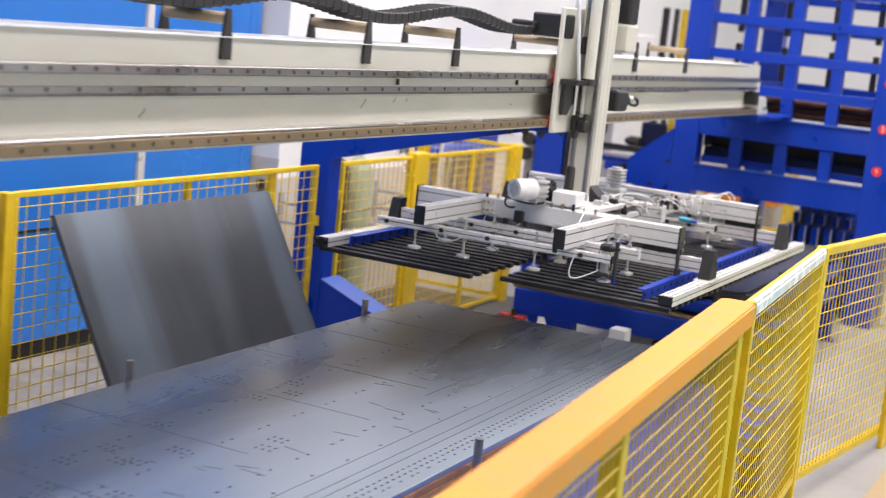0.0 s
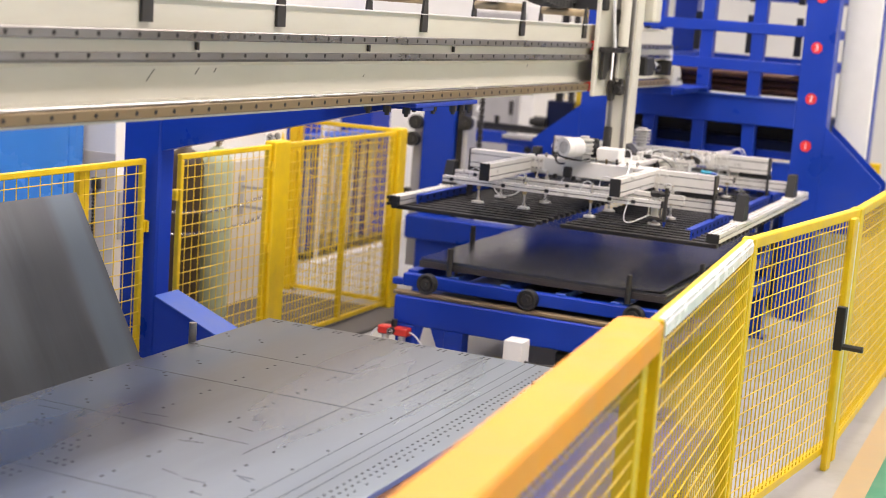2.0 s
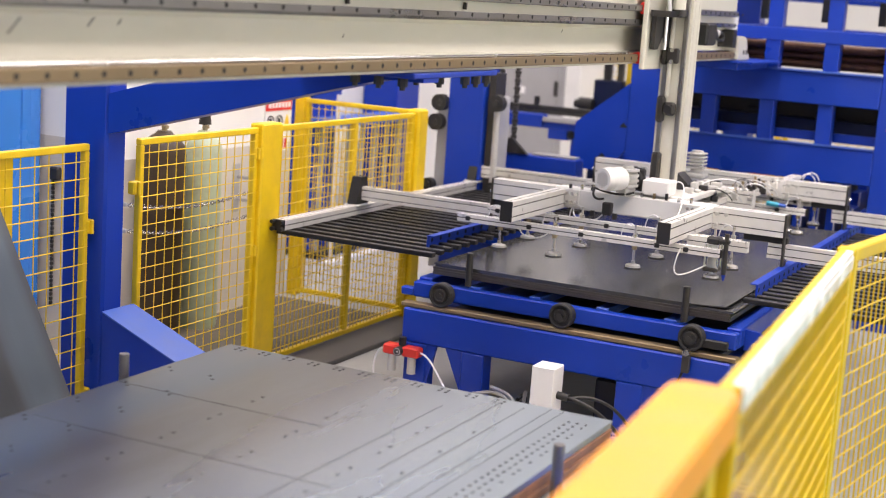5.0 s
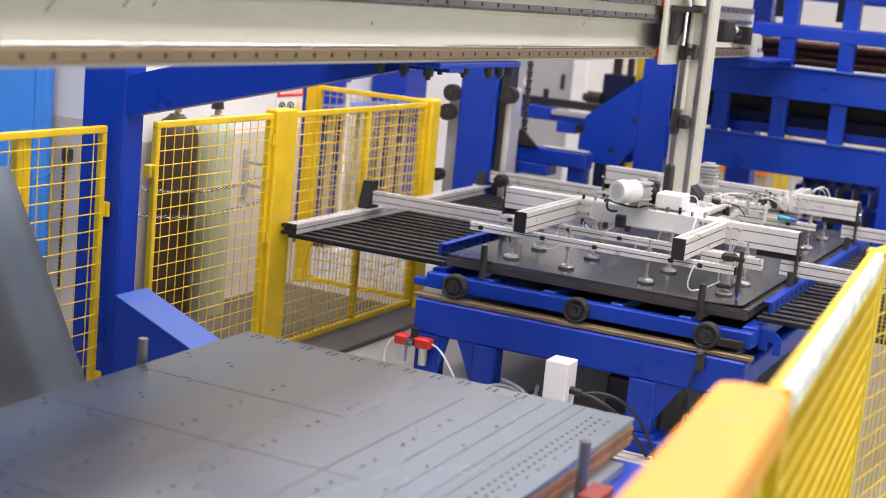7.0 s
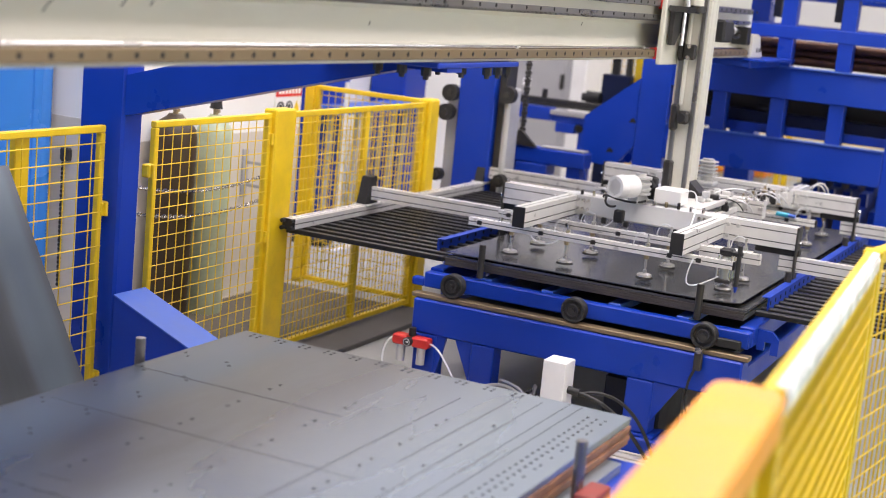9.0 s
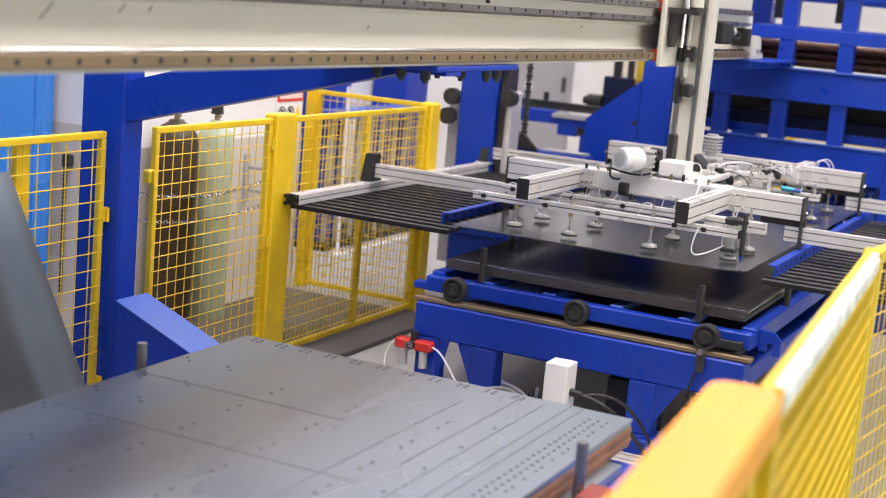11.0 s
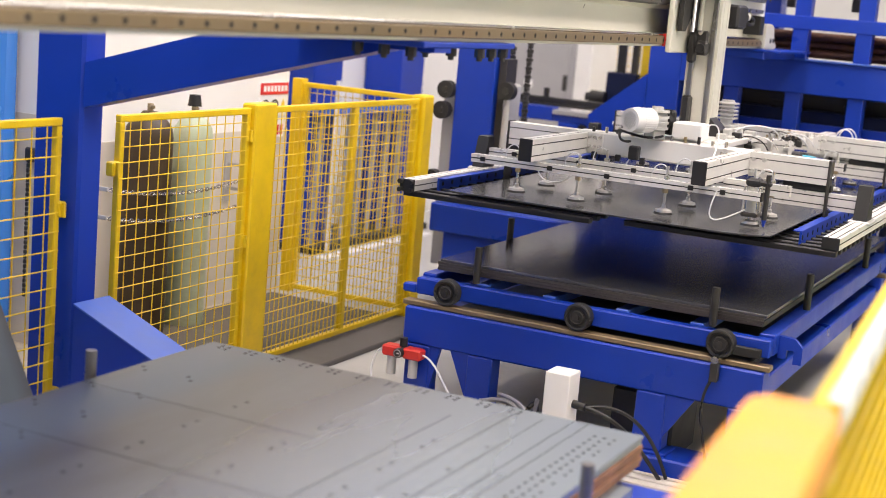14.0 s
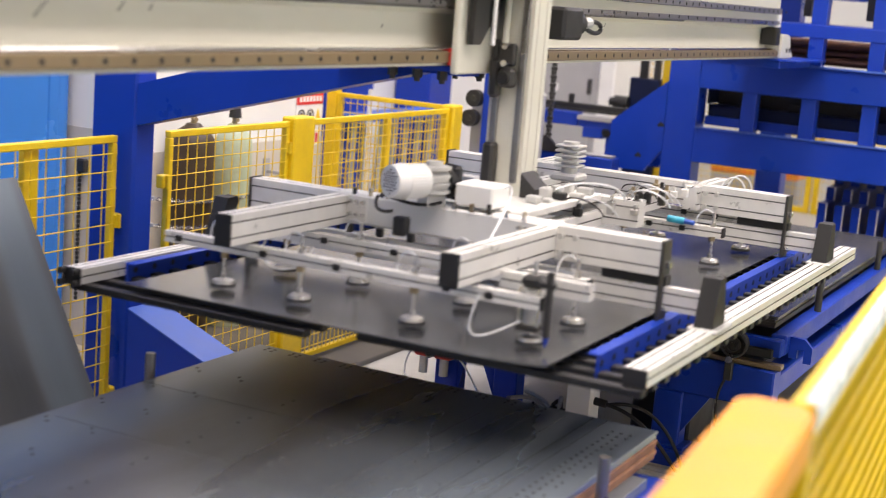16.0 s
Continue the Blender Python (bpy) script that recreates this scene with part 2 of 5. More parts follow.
def add_path(bm, pts, r, seg=7, closed=False):
    pts = [Vector(p) for p in pts]
    rings = []
    n = len(pts)
    for i, p in enumerate(pts):
        a = pts[(i - 1) % n] if closed or i else p
        b = pts[(i + 1) % n] if closed or i < n - 1 else p
        q = (b - a).normalized().to_track_quat("Z", "Y")
        rings.append([bm.verts.new(p + q @ Vector((math.cos(k * math.tau / seg) * r, math.sin(k * math.tau / seg) * r, 0))) for k in range(seg)])
    for i in range(n if closed else n - 1):
        a, b = rings[i], rings[(i + 1) % n]
        for k in range(seg):
            bm.faces.new((a[k], a[(k + 1) % seg], b[(k + 1) % seg], b[k]))
    return bm


def bend(p0, p1, p2, p3, n=14):
    p0, p1, p2, p3 = map(Vector, (p0, p1, p2, p3))
    out = []
    for i in range(n + 1):
        t = i / n
        out.append(p0 * (1 - t) ** 3 + p1 * 3 * t * (1 - t) ** 2 + p2 * 3 * t * t * (1 - t) + p3 * t ** 3)
    return out


def add_prism(bm, outline, axis, a, b):
    """An outline of (u, v) pairs, in the plane across axis, drawn out from a to b."""
    def at(u, v, w):
        return {"x": (w, u, v), "y": (u, w, v), "z": (u, v, w)}[axis]
    lo = [bm.verts.new(at(u, v, a)) for u, v in outline]
    hi = [bm.verts.new(at(u, v, b)) for u, v in outline]
    n = len(outline)
    fs = [bm.faces.new(lo), bm.faces.new(hi[::-1])]
    for i in range(n):
        fs.append(bm.faces.new((lo[i], hi[i], hi[(i + 1) % n], lo[(i + 1) % n])))
    bmesh.ops.recalc_face_normals(bm, faces=fs)
    return bm


def slotted(u0, u1, v0, v1, pitch=0.04, gap=0.0046, deep=0.006):
    """The outline of an aluminium bar with grooves along its sides."""
    pts = []

    def side(p, q):
        p, q = Vector(p), Vector(q)
        length = (q - p).length
        d = (q - p) / length
        inward = Vector((-d.y, d.x))
        n = max(1, round(length / pitch))
        pts.append(tuple(p))
        for i in range(n):
            c = p + d * (length * (i + 0.5) / n)
            for s, k in ((-1, 0), (-1, 1), (1, 1), (1, 0)):
                w = c + d * (s * gap / 2) + inward * (deep * k)
                pts.append(tuple(w))
    side((u0, v0), (u1, v0))
    side((u1, v0), (u1, v1))
    side((u1, v1), (u0, v1))
    side((u0, v1), (u0, v0))
    return pts


def bar(axis, a, b, u0, u1, v0, v1, pitch=0.04):
    """A grooved aluminium bar; the groove floors take a second, darker material."""
    bm = add_prism(bmesh.new(), slotted(u0, u1, v0, v1, pitch), axis, a, b)
    k = {"x": (1, 2), "y": (0, 2), "z": (0, 1)}[axis]
    way = "xyz".index(axis)
    for f in bm.faces:
        if abs(f.normal[way]) > 0.5:
            continue
        c = f.calc_center_median()
        inset = min(abs(c[k[0]] - u0), abs(c[k[0]] - u1), abs(c[k[1]] - v0), abs(c[k[1]] - v1))
        if inset > 0.002:
            f.material_index = 1
    return bm


# ---- hall ----
def hall():
    floor = single("floor", box(-9, 14, -14, 16, -0.2, 0.0, 0), CONCRETE, "light grey painted concrete workshop floor, worn and stained", "floor", kind="structure")
    for name, b, mat, label in (
        ("wall_west", (-3.15, -2.95, -14, 16, 0, ROOF), WALL_WHITE, "white plastered hall wall behind the gas cylinders"),
        ("wall_north", (-9, 14, 15.8, 16, 0, ROOF), WALL_WHITE, "white far hall wall"),
        ("wall_south", (-2.95, 13.8, -14, -13.8, 0, ROOF), WALL_WHITE, "white hall wall behind the camera"),
    ):
        single(name, box(*b, 0), mat, label, "wall", kind="structure")
    bm = bmesh.new()
    edges = [-14, -7.1, -2.9, -1.1, 3.1, 4.9, 9.1, 15.8]
    for k in range(0, len(edges), 2):
        add_box(bm, 13.8, 14, edges[k], edges[k + 1], 0, ROOF, 0)
    for k in range(1, len(edges) - 1, 2):
        add_box(bm, 13.8, 14, edges[k], edges[k + 1], 0, 1.1, 0)
        add_box(bm, 13.8, 14, edges[k], edges[k + 1], 4.1, ROOF, 0)
    single("wall_east", bm, WALL_WHITE, "white side hall wall with three tall window openings", "wall", kind="structure")
    single("wall_pier", box(-2.75, -2.05, -0.26, 1.83, 0.0, ROOF, 0.006), WALL_WHITE, "white plastered wall pier behind the gas cylinders", "wall", kind="structure")
    single("wall_dado", box(-2.05, -2.044, -0.26, 1.826, 0.0, 1.02, 0), WALL_GREY, "warm grey painted lower band of the white wall", "wall paint", kind="structure")
    single("wall_dado", box(-2.75, -2.044, -0.266, -0.26, 0.0, 1.16, 0), WALL_GREY, "warm grey painted lower band of the white wall", "wall paint", kind="structure")
    bm = bmesh.new()
    xs = [-9] + [v for c in ROOF_LIGHTS for v in (c - 0.8, c + 0.8)] + [14]
    for i in range(0, len(xs), 2):
        add_box(bm, xs[i], xs[i + 1], -14, 16, ROOF, ROOF + 0.15, 0)
    for i in range(1, len(xs) - 1, 2):
        add_box(bm, xs[i], xs[i + 1], -14, -7.5, ROOF, ROOF + 0.15, 0)
        add_box(bm, xs[i], xs[i + 1], 9.5, 16, ROOF, ROOF + 0.15, 0)
    single("ceiling", bm, ROOF_MAT, "grey sheet roof with long roof lights", "ceiling", kind="structure")
    single("floor_strip", box(2.50, 2.64, -9, 9, 0.0, 0.004, 0), TAN_FLOOR, "tan painted stripe on the floor outside the fence", "floor paint", kind="structure")
    single("floor_walkway", box(2.64, 4.8, -9, 12, 0.0, 0.004, 0), GREEN_FLOOR, "green painted walkway beside the fence", "floor paint", kind="structure")
    single("floor_patch", box(-2.9, -1.02, -9, 1.6, 0.0, 0.004, 0), BROWN_FLOOR, "dusty brown floor behind the fence", "floor paint", kind="structure")
    single("floor_mat", box(-2.0, -1.16, 0.2, 1.7, 0.004, 0.012, 0.002), MAT, "dark brown dusty floor mat behind the fence", "floor mat", kind="structure")
    single("kerb", box(-1.14, -0.84, -1.1, 1.95, 0.0, 0.03, 0.005), DARK_FLOOR, "dark low kerb under the yellow fence", "kerb", kind="structure")


# ---- yellow fences ----
def panel(parent, axis, fixed, a, b, z0, z1, pitch=0.073, tube_w=0.03, across=0.075, rails=True, wire=0.0031):
    """One framed mesh panel along axis from a to b."""
    def bx(s0, s1, f0, f1, c0, c1, bev=0.004):
        return box(f0, f1, s0, s1, c0, c1, bev) if axis == "y" else box(s0, s1, f0, f1, c0, c1, bev)
    h = tube_w / 2
    if rails:
        part("top_rail", bx(a, b, fixed - h, fixed + h, z1 - tube_w, z1), YELLOW, parent)
        part("bottom_rail", bx(a, b, fixed - h, fixed + h, z0, z0 + tube_w), YELLOW, parent)
    part("stile", bx(a, a + tube_w, fixed - h, fixed + h, z0 + tube_w, z1 - tube_w), YELLOW, parent)
    part("stile", bx(b - tube_w, b, fixed - h, fixed + h, z0 + tube_w, z1 - tube_w), YELLOW, parent)
    bm = bmesh.new()
    n = int((z1 - z0) / pitch)
    for i in range(1, n):
        z = z1 - i * pitch
        p, q = (a, z), (b, z)
        P = (fixed + h, p[0] + 0.004, z) if axis == "y" else (p[0] + 0.004, fixed - h, z)
        Q = (fixed + h, q[0] - 0.004, z) if axis == "y" else (q[0] - 0.004, fixed - h, z)
        add_tube(bm, P, Q, wire, seg=5, caps=False)
    m = int((b - a) / across)
    for i in range(1, m + 1):
        s = a + i * (b - a) / (m + 1)
        P = (fixed + h - 1.6 * wire, s, z0 + 0.01) if axis == "y" else (s, fixed - h + 1.6 * wire, z0 + 0.01)
        Q = (fixed + h - 1.6 * wire, s, z1 - 0.01) if axis == "y" else (s, fixed - h + 1.6 * wire, z1 - 0.01)
        add_tube(bm, P, Q, wire, seg=5, caps=False)
    part("wire_mesh", bm, YELLOW, parent, "yellow welded wire mesh")


def hinges(parent, x, y, zs, w=0.025):
    for z in zs:
        bm = box(x - 0.02, x + 0.02, y - w, y + w, z - 0.03, z + 0.03, 0.006)
        add_tube(bm, (x + 0.025, y, z - 0.028), (x + 0.025, y, z + 0.028), 0.009, seg=8)
        part("hinge", bm, YELLOW, parent, "yellow hinge lug")


def fences():
    FX, TOP = -0.96, 1.33
    f = thing("safety_fence", (FX, -2.8, 0), "yellow steel mesh fence behind the leaning steel sheet", "fence", "left fences")
    panel(f, "y", FX, -4.07, -1.48, 0.06, TOP, pitch=0.072, across=0.082, wire=0.0028)
    for y, w in ((-2.73, 0.022), (-1.93, 0.04)):
        part("post", box(FX - 0.05, FX - 0.018, y - w, y + w, 0.0, TOP - 0.01), YELLOW, f)
    part("post", box(FX - 0.03, FX + 0.03, -4.14, -4.08, 0.0, TOP), YELLOW, f)
    hinges(f, FX, -1.47, (0.25, 0.98))
    f = thing("safety_fence", (FX, -5.2, 0), "yellow steel mesh fence panel at the edge of the cell", "fence", "left fences")
    panel(f, "y", FX, -6.6, -4.16, 0.06, TOP, pitch=0.072, across=0.082, wire=0.0028)
    part("post", box(FX - 0.03, FX + 0.03, -6.66, -6.6, 0.0, TOP), YELLOW, f)
    FX, TOP = -1.07, 1.31
    f = thing("safety_fence", (FX, -0.5, 0), "yellow steel mesh fence in front of two gas cylinders", "fence", "left fences")
    panel(f, "y", FX, -1.006, -0.06, 0.05, TOP, pitch=0.066, across=0.068, wire=0.0026)
    hinges(f, FX, -1.025, (0.40, 1.09))
    part("post", box(FX - 0.04, FX + 0.04, -0.06, 0.125, 0.0, TOP + 0.02, 0.008), YELLOW, f, "wide yellow sheet-steel post")
    hinges(f, FX, -0.07, (0.68, 1.18), 0.018)
    f = thing("safety_fence", (FX, 0.9, 0), "yellow steel mesh fence with a mid stile", "fence", "left fences")
    panel(f, "y", FX, 0.125, 1.657, 0.05, TOP, pitch=0.06, across=0.042, wire=0.0026)
    part("stile", box(FX - 0.015, FX + 0.015, 0.92, 0.96, 0.08, TOP - 0.03), YELLOW, f)
    part("post", box(FX - 0.045, FX + 0.045, 1.657, 1.78, 0.0, TOP + 0.02, 0.012), YELLOW, f, "thick yellow corner post")
    f = thing("safety_fence", (-1.5, 1.86, 0), "yellow steel mesh return fence behind the corner post", "fence", "left fences")
    panel(f, "x", 1.86, -1.96, -1.11, 0.02, TOP, pitch=0.06, across=0.05, wire=0.0026)
    part("post", box(-2.03, -1.96, 1.83, 1.90, 0.0, TOP + 0.02), YELLOW, f)
    part("post", box(-2.18, -2.12, 1.85, 1.91, 0.0, TOP + 0.02), YELLOW, f)
    walkway_fence()


def walkway_fence():
    """The fence beside the green walkway: straight panels that bend a little at each post."""
    RT = 1.34
    corners = [(2.30, -3.50), (2.16, -1.58), (2.375, 0.0), (2.41, 2.2), (2.47, 4.1)]
    # thick hand rail of the near panel
    RX, a, b = 2.275, -8.2, corners[0][1]
    f = thing("safety_fence", (RX, b, 0), "yellow steel mesh fence panel under a thick orange-yellow hand rail", "fence", "walkway fences")
    bm = add_prism(bmesh.new(), [(RX - 0.088, a), (RX + 0.056, a), (RX + 0.056, b - 0.05), (RX + 0.03, b), (RX - 0.06, b), (RX - 0.088, b - 0.03)], "z", RT - 0.085, RT)
    bmesh.ops.bevel(bm, geom=list(bm.edges), offset=0.006, segments=2, affect="EDGES")
    part("hand_rail", bm, AMBER, f, "thick orange-yellow hand rail")
    panel(f, "y", RX, a + 0.1, b - 0.03, 0.08, RT - 0.086, pitch=0.06, tube_w=0.045, across=0.05, wire=0.0036)
    for y in (b - 0.13, b - 1.75, b - 3.3):
        part("post", box(RX - 0.03, RX + 0.03, y - 0.03, y + 0.03, 0.0, RT - 0.086, 0.005), YELLOW, f)
    f.rotation_euler = (0, 0, radians(4.5))
    for i in range(len(corners) - 1):
        (x0, y0), (x1, y1) = corners[i], corners[i + 1]
        length = math.hypot(x1 - x0, y1 - y0)
        f = thing("safety_fence", (x0, y0, 0), "tall yellow steel mesh fence panel along the green walkway", "fence", "walkway fences")
        a, b = y0 + 0.004, y0 + length - 0.03
        panel(f, "y", x0, a, b, 0.08, RT, pitch=0.07, tube_w=0.045, across=0.055, wire=0.0031)
        part("post", box(x0 - 0.03, x0 + 0.03, b, b + 0.06, 0.0, RT + 0.004, 0.006), YELLOW, f)
        if i == 0:
            # glare along the rail's outer side, modelled as a white strip
            part("edge_glare", add_prism(bmesh.new(), [(x0 + 0.004, RT + 0.001), (x0 + 0.004, RT + 0.004), (x0 + 0.014, RT + 0.003), (x0 + 0.028, RT - 0.016), (x0 + 0.028, RT - 0.052), (x0 + 0.0232, RT - 0.052), (x0 + 0.0232, RT + 0.001)], "y", a + 0.01, b - 0.03), RAIL_GLARE, f, "white strip drawn as the glare on the rail's side")
        if i == 1:
            part("post", box(x0 + 0.024, x0 + 0.054, b - 0.19, b - 0.11, 0.0, RT - 0.03, 0.005), YELLOW, f, "flat yellow gate stile")
            # thin white strip for the glare down the stile's edge
            part("edge_glare", box(x0 + 0.0545, x0 + 0.0565, b - 0.13, b - 0.118, 0.25, RT - 0.05, 0.001), RAIL_GLARE, f, "white strip drawn as the glare on the gate stile's edge")
            bm = box(x0 + 0.045, x0 + 0.09, b - 0.3, b - 0.26, 0.66, 0.88)
            add_tube(bm, (x0 + 0.06, b - 0.28, 0.68), (x0 + 0.19, b - 0.28, 0.68), 0.016, seg=10)
            part("latch", bm, BLACK, f, "black gate latch with a round knob")
        f.rotation_euler = (0, 0, math.atan2(x0 - x1, y1 - y0))


# ---- gantry beam ----
BX0, BX1, BY0, BY1, BZ0, BZ1 = 0.22, 0.545, -7.6, 2.9, 1.75, 2.155


def row_of_holes(bm, x, y0, y1, step, z, r=0.0085):
    y = y0
    while y < y1:
        add_tube(bm, (x - 0.004, y, z), (x + 0.001, y, z), r, seg=8)
        y += step


def gantry_beam():
    g = thing("gantry_beam", (0.4, -2, BZ0), "long cream painted gantry beam with steel linear rails", "gantry beam")
    outline = [(BX0, BZ0), (BX1 - 0.01, BZ0), (BX1 - 0.01, 1.80), (BX1 - 0.075, 1.815), (BX1 - 0.075, 1.925), (BX1 - 0.02, 1.945), (BX1 - 0.01, 2.06), (BX1 - 0.01, BZ1), (BX0, BZ1)]
    part("beam_body", add_prism(bmesh.new(), outline, "y", BY0, BY1), CREAM, g)
    part("lower_rail", box(BX1 - 0.012, BX1 + 0.018, BY0 + 0.02, BY1 - 0.05, 1.762, 1.80, 0.003), GREASY, g, "greasy lower guide rail with bolt holes")
    part("upper_rail", box(BX1 - 0.012, BX1 + 0.018, BY0 + 0.02, BY1 - 0.05, 2.018, 2.052, 0.003), RAIL_STEEL, g, "ground upper guide rail with bolt holes")
    bm = box(BX1 - 0.02, BX1 + 0.006, BY0 + 0.02, BY1 - 0.05, 1.952, 1.977, 0.002)
    y = -6.0
    while y < 1.0:
        add_box(bm, BX1 - 0.02, BX1 + 0.006, y, y + 0.007, 1.944, 1.953, 0)
        y += 0.014
    part("rail_lip", box(BX1 - 0.02, BX1 + 0.008, BY0 + 0.02, BY1 - 0.05, 1.801, 1.812, 0.003), CHROME, g, "bright steel lip above the lower rail")
    part("gear_rack", bm, RAIL_STEEL, g, "steel gear rack with small teeth")
    part("top_cover", box(BX0 + 0.02, BX1 + 0.006, BY0 + 0.02, BY1 - 0.4, BZ1, BZ1 + 0.004, 0), WHITE_PAINT, g)
    for z, step, x in ((1.781, 0.105, BX1 + 0.018), (2.035, 0.105, BX1 + 0.018), (1.967, 0.15, BX1 + 0.006)):
        bm = bmesh.new()
        row_of_holes(bm, x, -6.6, 3.0, step, z)
        part("bolt_row", bm, HOLE, g, "dark bolt holes along the rail")["kind"] = "stuff"
    for y in (-4.62, -3.6, -2.75, -1.46, -0.2, 0.85):
        bm = bmesh.new()
        add_prism(bm, [(y - 0.03, 2.075), (y + 0.03, 2.075), (y + 0.03, 2.14), (y + 0.012, 2.26), (y - 0.012, 2.26), (y - 0.03, 2.14)], "x", BX1 - 0.008, BX1 + 0.004)
        add_prism(bm, [(y - 0.03, 2.159), (y + 0.03, 2.159), (y + 0.012, 2.26), (y - 0.012, 2.26)], "x", BX0 + 0.03, BX0 + 0.04)
        part("roller_bracket", bm, DARK, g, "dark pointed roller bracket")
        part("roller", tube((BX0 + 0.04, y, 2.225), (BX1 - 0.008, y, 2.225), 0.022, seg=14), BRASS_STRIP, g, "pale tube roller")
    bm = add_prism(bmesh.new(), [(BY1 - 0.04, BZ0), (BY1 + 0.26, BZ0), (BY1 + 0.26, BZ0 + 0.022), (BY1 + 0.20, BZ0 + 0.06), (BY1 + 0.16, BZ0 + 0.14), (BY1 + 0.12, BZ0 + 0.15), (BY1 - 0.04, BZ0 + 0.15)], "x", BX0 - 0.03, BX1 + 0.035)
    bmesh.ops.bevel(bm, geom=list(bm.edges), offset=0.008, segments=2, affect="EDGES")
    cap = part("end_cap", bm, CREAM, g, "cream cast end cap of the beam")
    for y, z in ((BY1 + 0.10, BZ0 + 0.05), (BY1 + 0.17, BZ0 + 0.05)):
        part("cap_hole", box(BX1 + 0.034, BX1 + 0.0375, y - 0.016, y + 0.016, z - 0.014, z + 0.014, 0.001), HOLE, cap, "small dark square hole")
    part("cover", box(BX0 + 0.02, BX1 - 0.02, BY1 - 0.03, BY1 + 0.11, BZ0 + 0.152, BZ0 + 0.29, 0.012), WHITE_PAINT, g, "pale cover over the beam end")
    part("stop_block", box(BX1 - 0.07, BX1 + 0.03, BY1 - 0.16, BY1 - 0.08, 1.83, 1.94), BLACK, g, "black end stop")
    for k, (y, z, l) in enumerate(((-3.49, 1.875, 0.05), (-3.2, 1.895, 0.03), (-3.08, 1.9, 0.02), (-5.0, 1.86, 0.04), (-1.9, 1.87, 0.015), (0.1, 1.9, 0.02))):
        xx = BX1 - 0.0755
        part("scuff", add_prism(bmesh.new(), [(y, z), (y + 0.006, z), (y + l, z + l * 0.8), (y + l - 0.005, z + l * 0.8)], "x", xx, xx + 0.0015), DARK, g, "dark scuff mark")
    for y in (-3.3, -2.0, -1.1):
        part("seam", box(BX1 - 0.012, BX1 + 0.0, y, y + 0.012, 1.985, 2.012, 0), DARK, g)


def portal():
    g = thing("portal_frame", (-0.97, -1.33, 0), "blue painted steel portal post with a haunched arm under the beam", "machine frame")
    part("post", box(-1.115, -0.885, -1.45, -1.32, 0.0, 1.728, 0.012), BLUE, g)
    arm = [(-0.884, 1.375), (0.12, 1.64), (0.40, 1.712), (0.56, 1.712), (0.56, 1.728), (-0.236, 1.728), (-0.884, 1.542)]
    part("arm", add_prism(bmesh.new(), arm, "y", -1.447, -1.323), BLUE, g)
    part("top_plate", box(0.05, 0.565, -1.53, -0.80, 1.728, 1.749), BLUE, g)
    for x, y in ((0.30, -1.495), (0.40, -1.495), (0.50, -1.495), (0.38, -1.155), (0.48, -1.155), (0.54, -1.05), (0.54, -0.95), (0.54, -0.85)):
        bm = tube((x, y, 1.695), (x, y, 1.728), 0.019, seg=6)
        add_tube(bm, (x, y, 1.682), (x, y, 1.695), 0.011, seg=8)
        part("bolt", bm, DARK, g, "dark levelling bolt")
    foot = [(-0.884, 0.0), (0.0, 0.0), (0.0, 0.24), (-0.15, 0.33), (-0.884, 0.615)]
    part("foot_brace", add_prism(bmesh.new(), foot, "y", -1.45, -1.25), [BLUE], g)
    # same blue paint as the brace; light from above put into this face's colour
    part("lit_foot_face", add_prism(bmesh.new(), [(-0.883, 0.617), (-0.15, 0.332), (-0.15, 0.338), (-0.883, 0.624)], "y", -1.455, -1.245), PALE_BLUE, g, "sloping brace face, paler blue as lit from above")


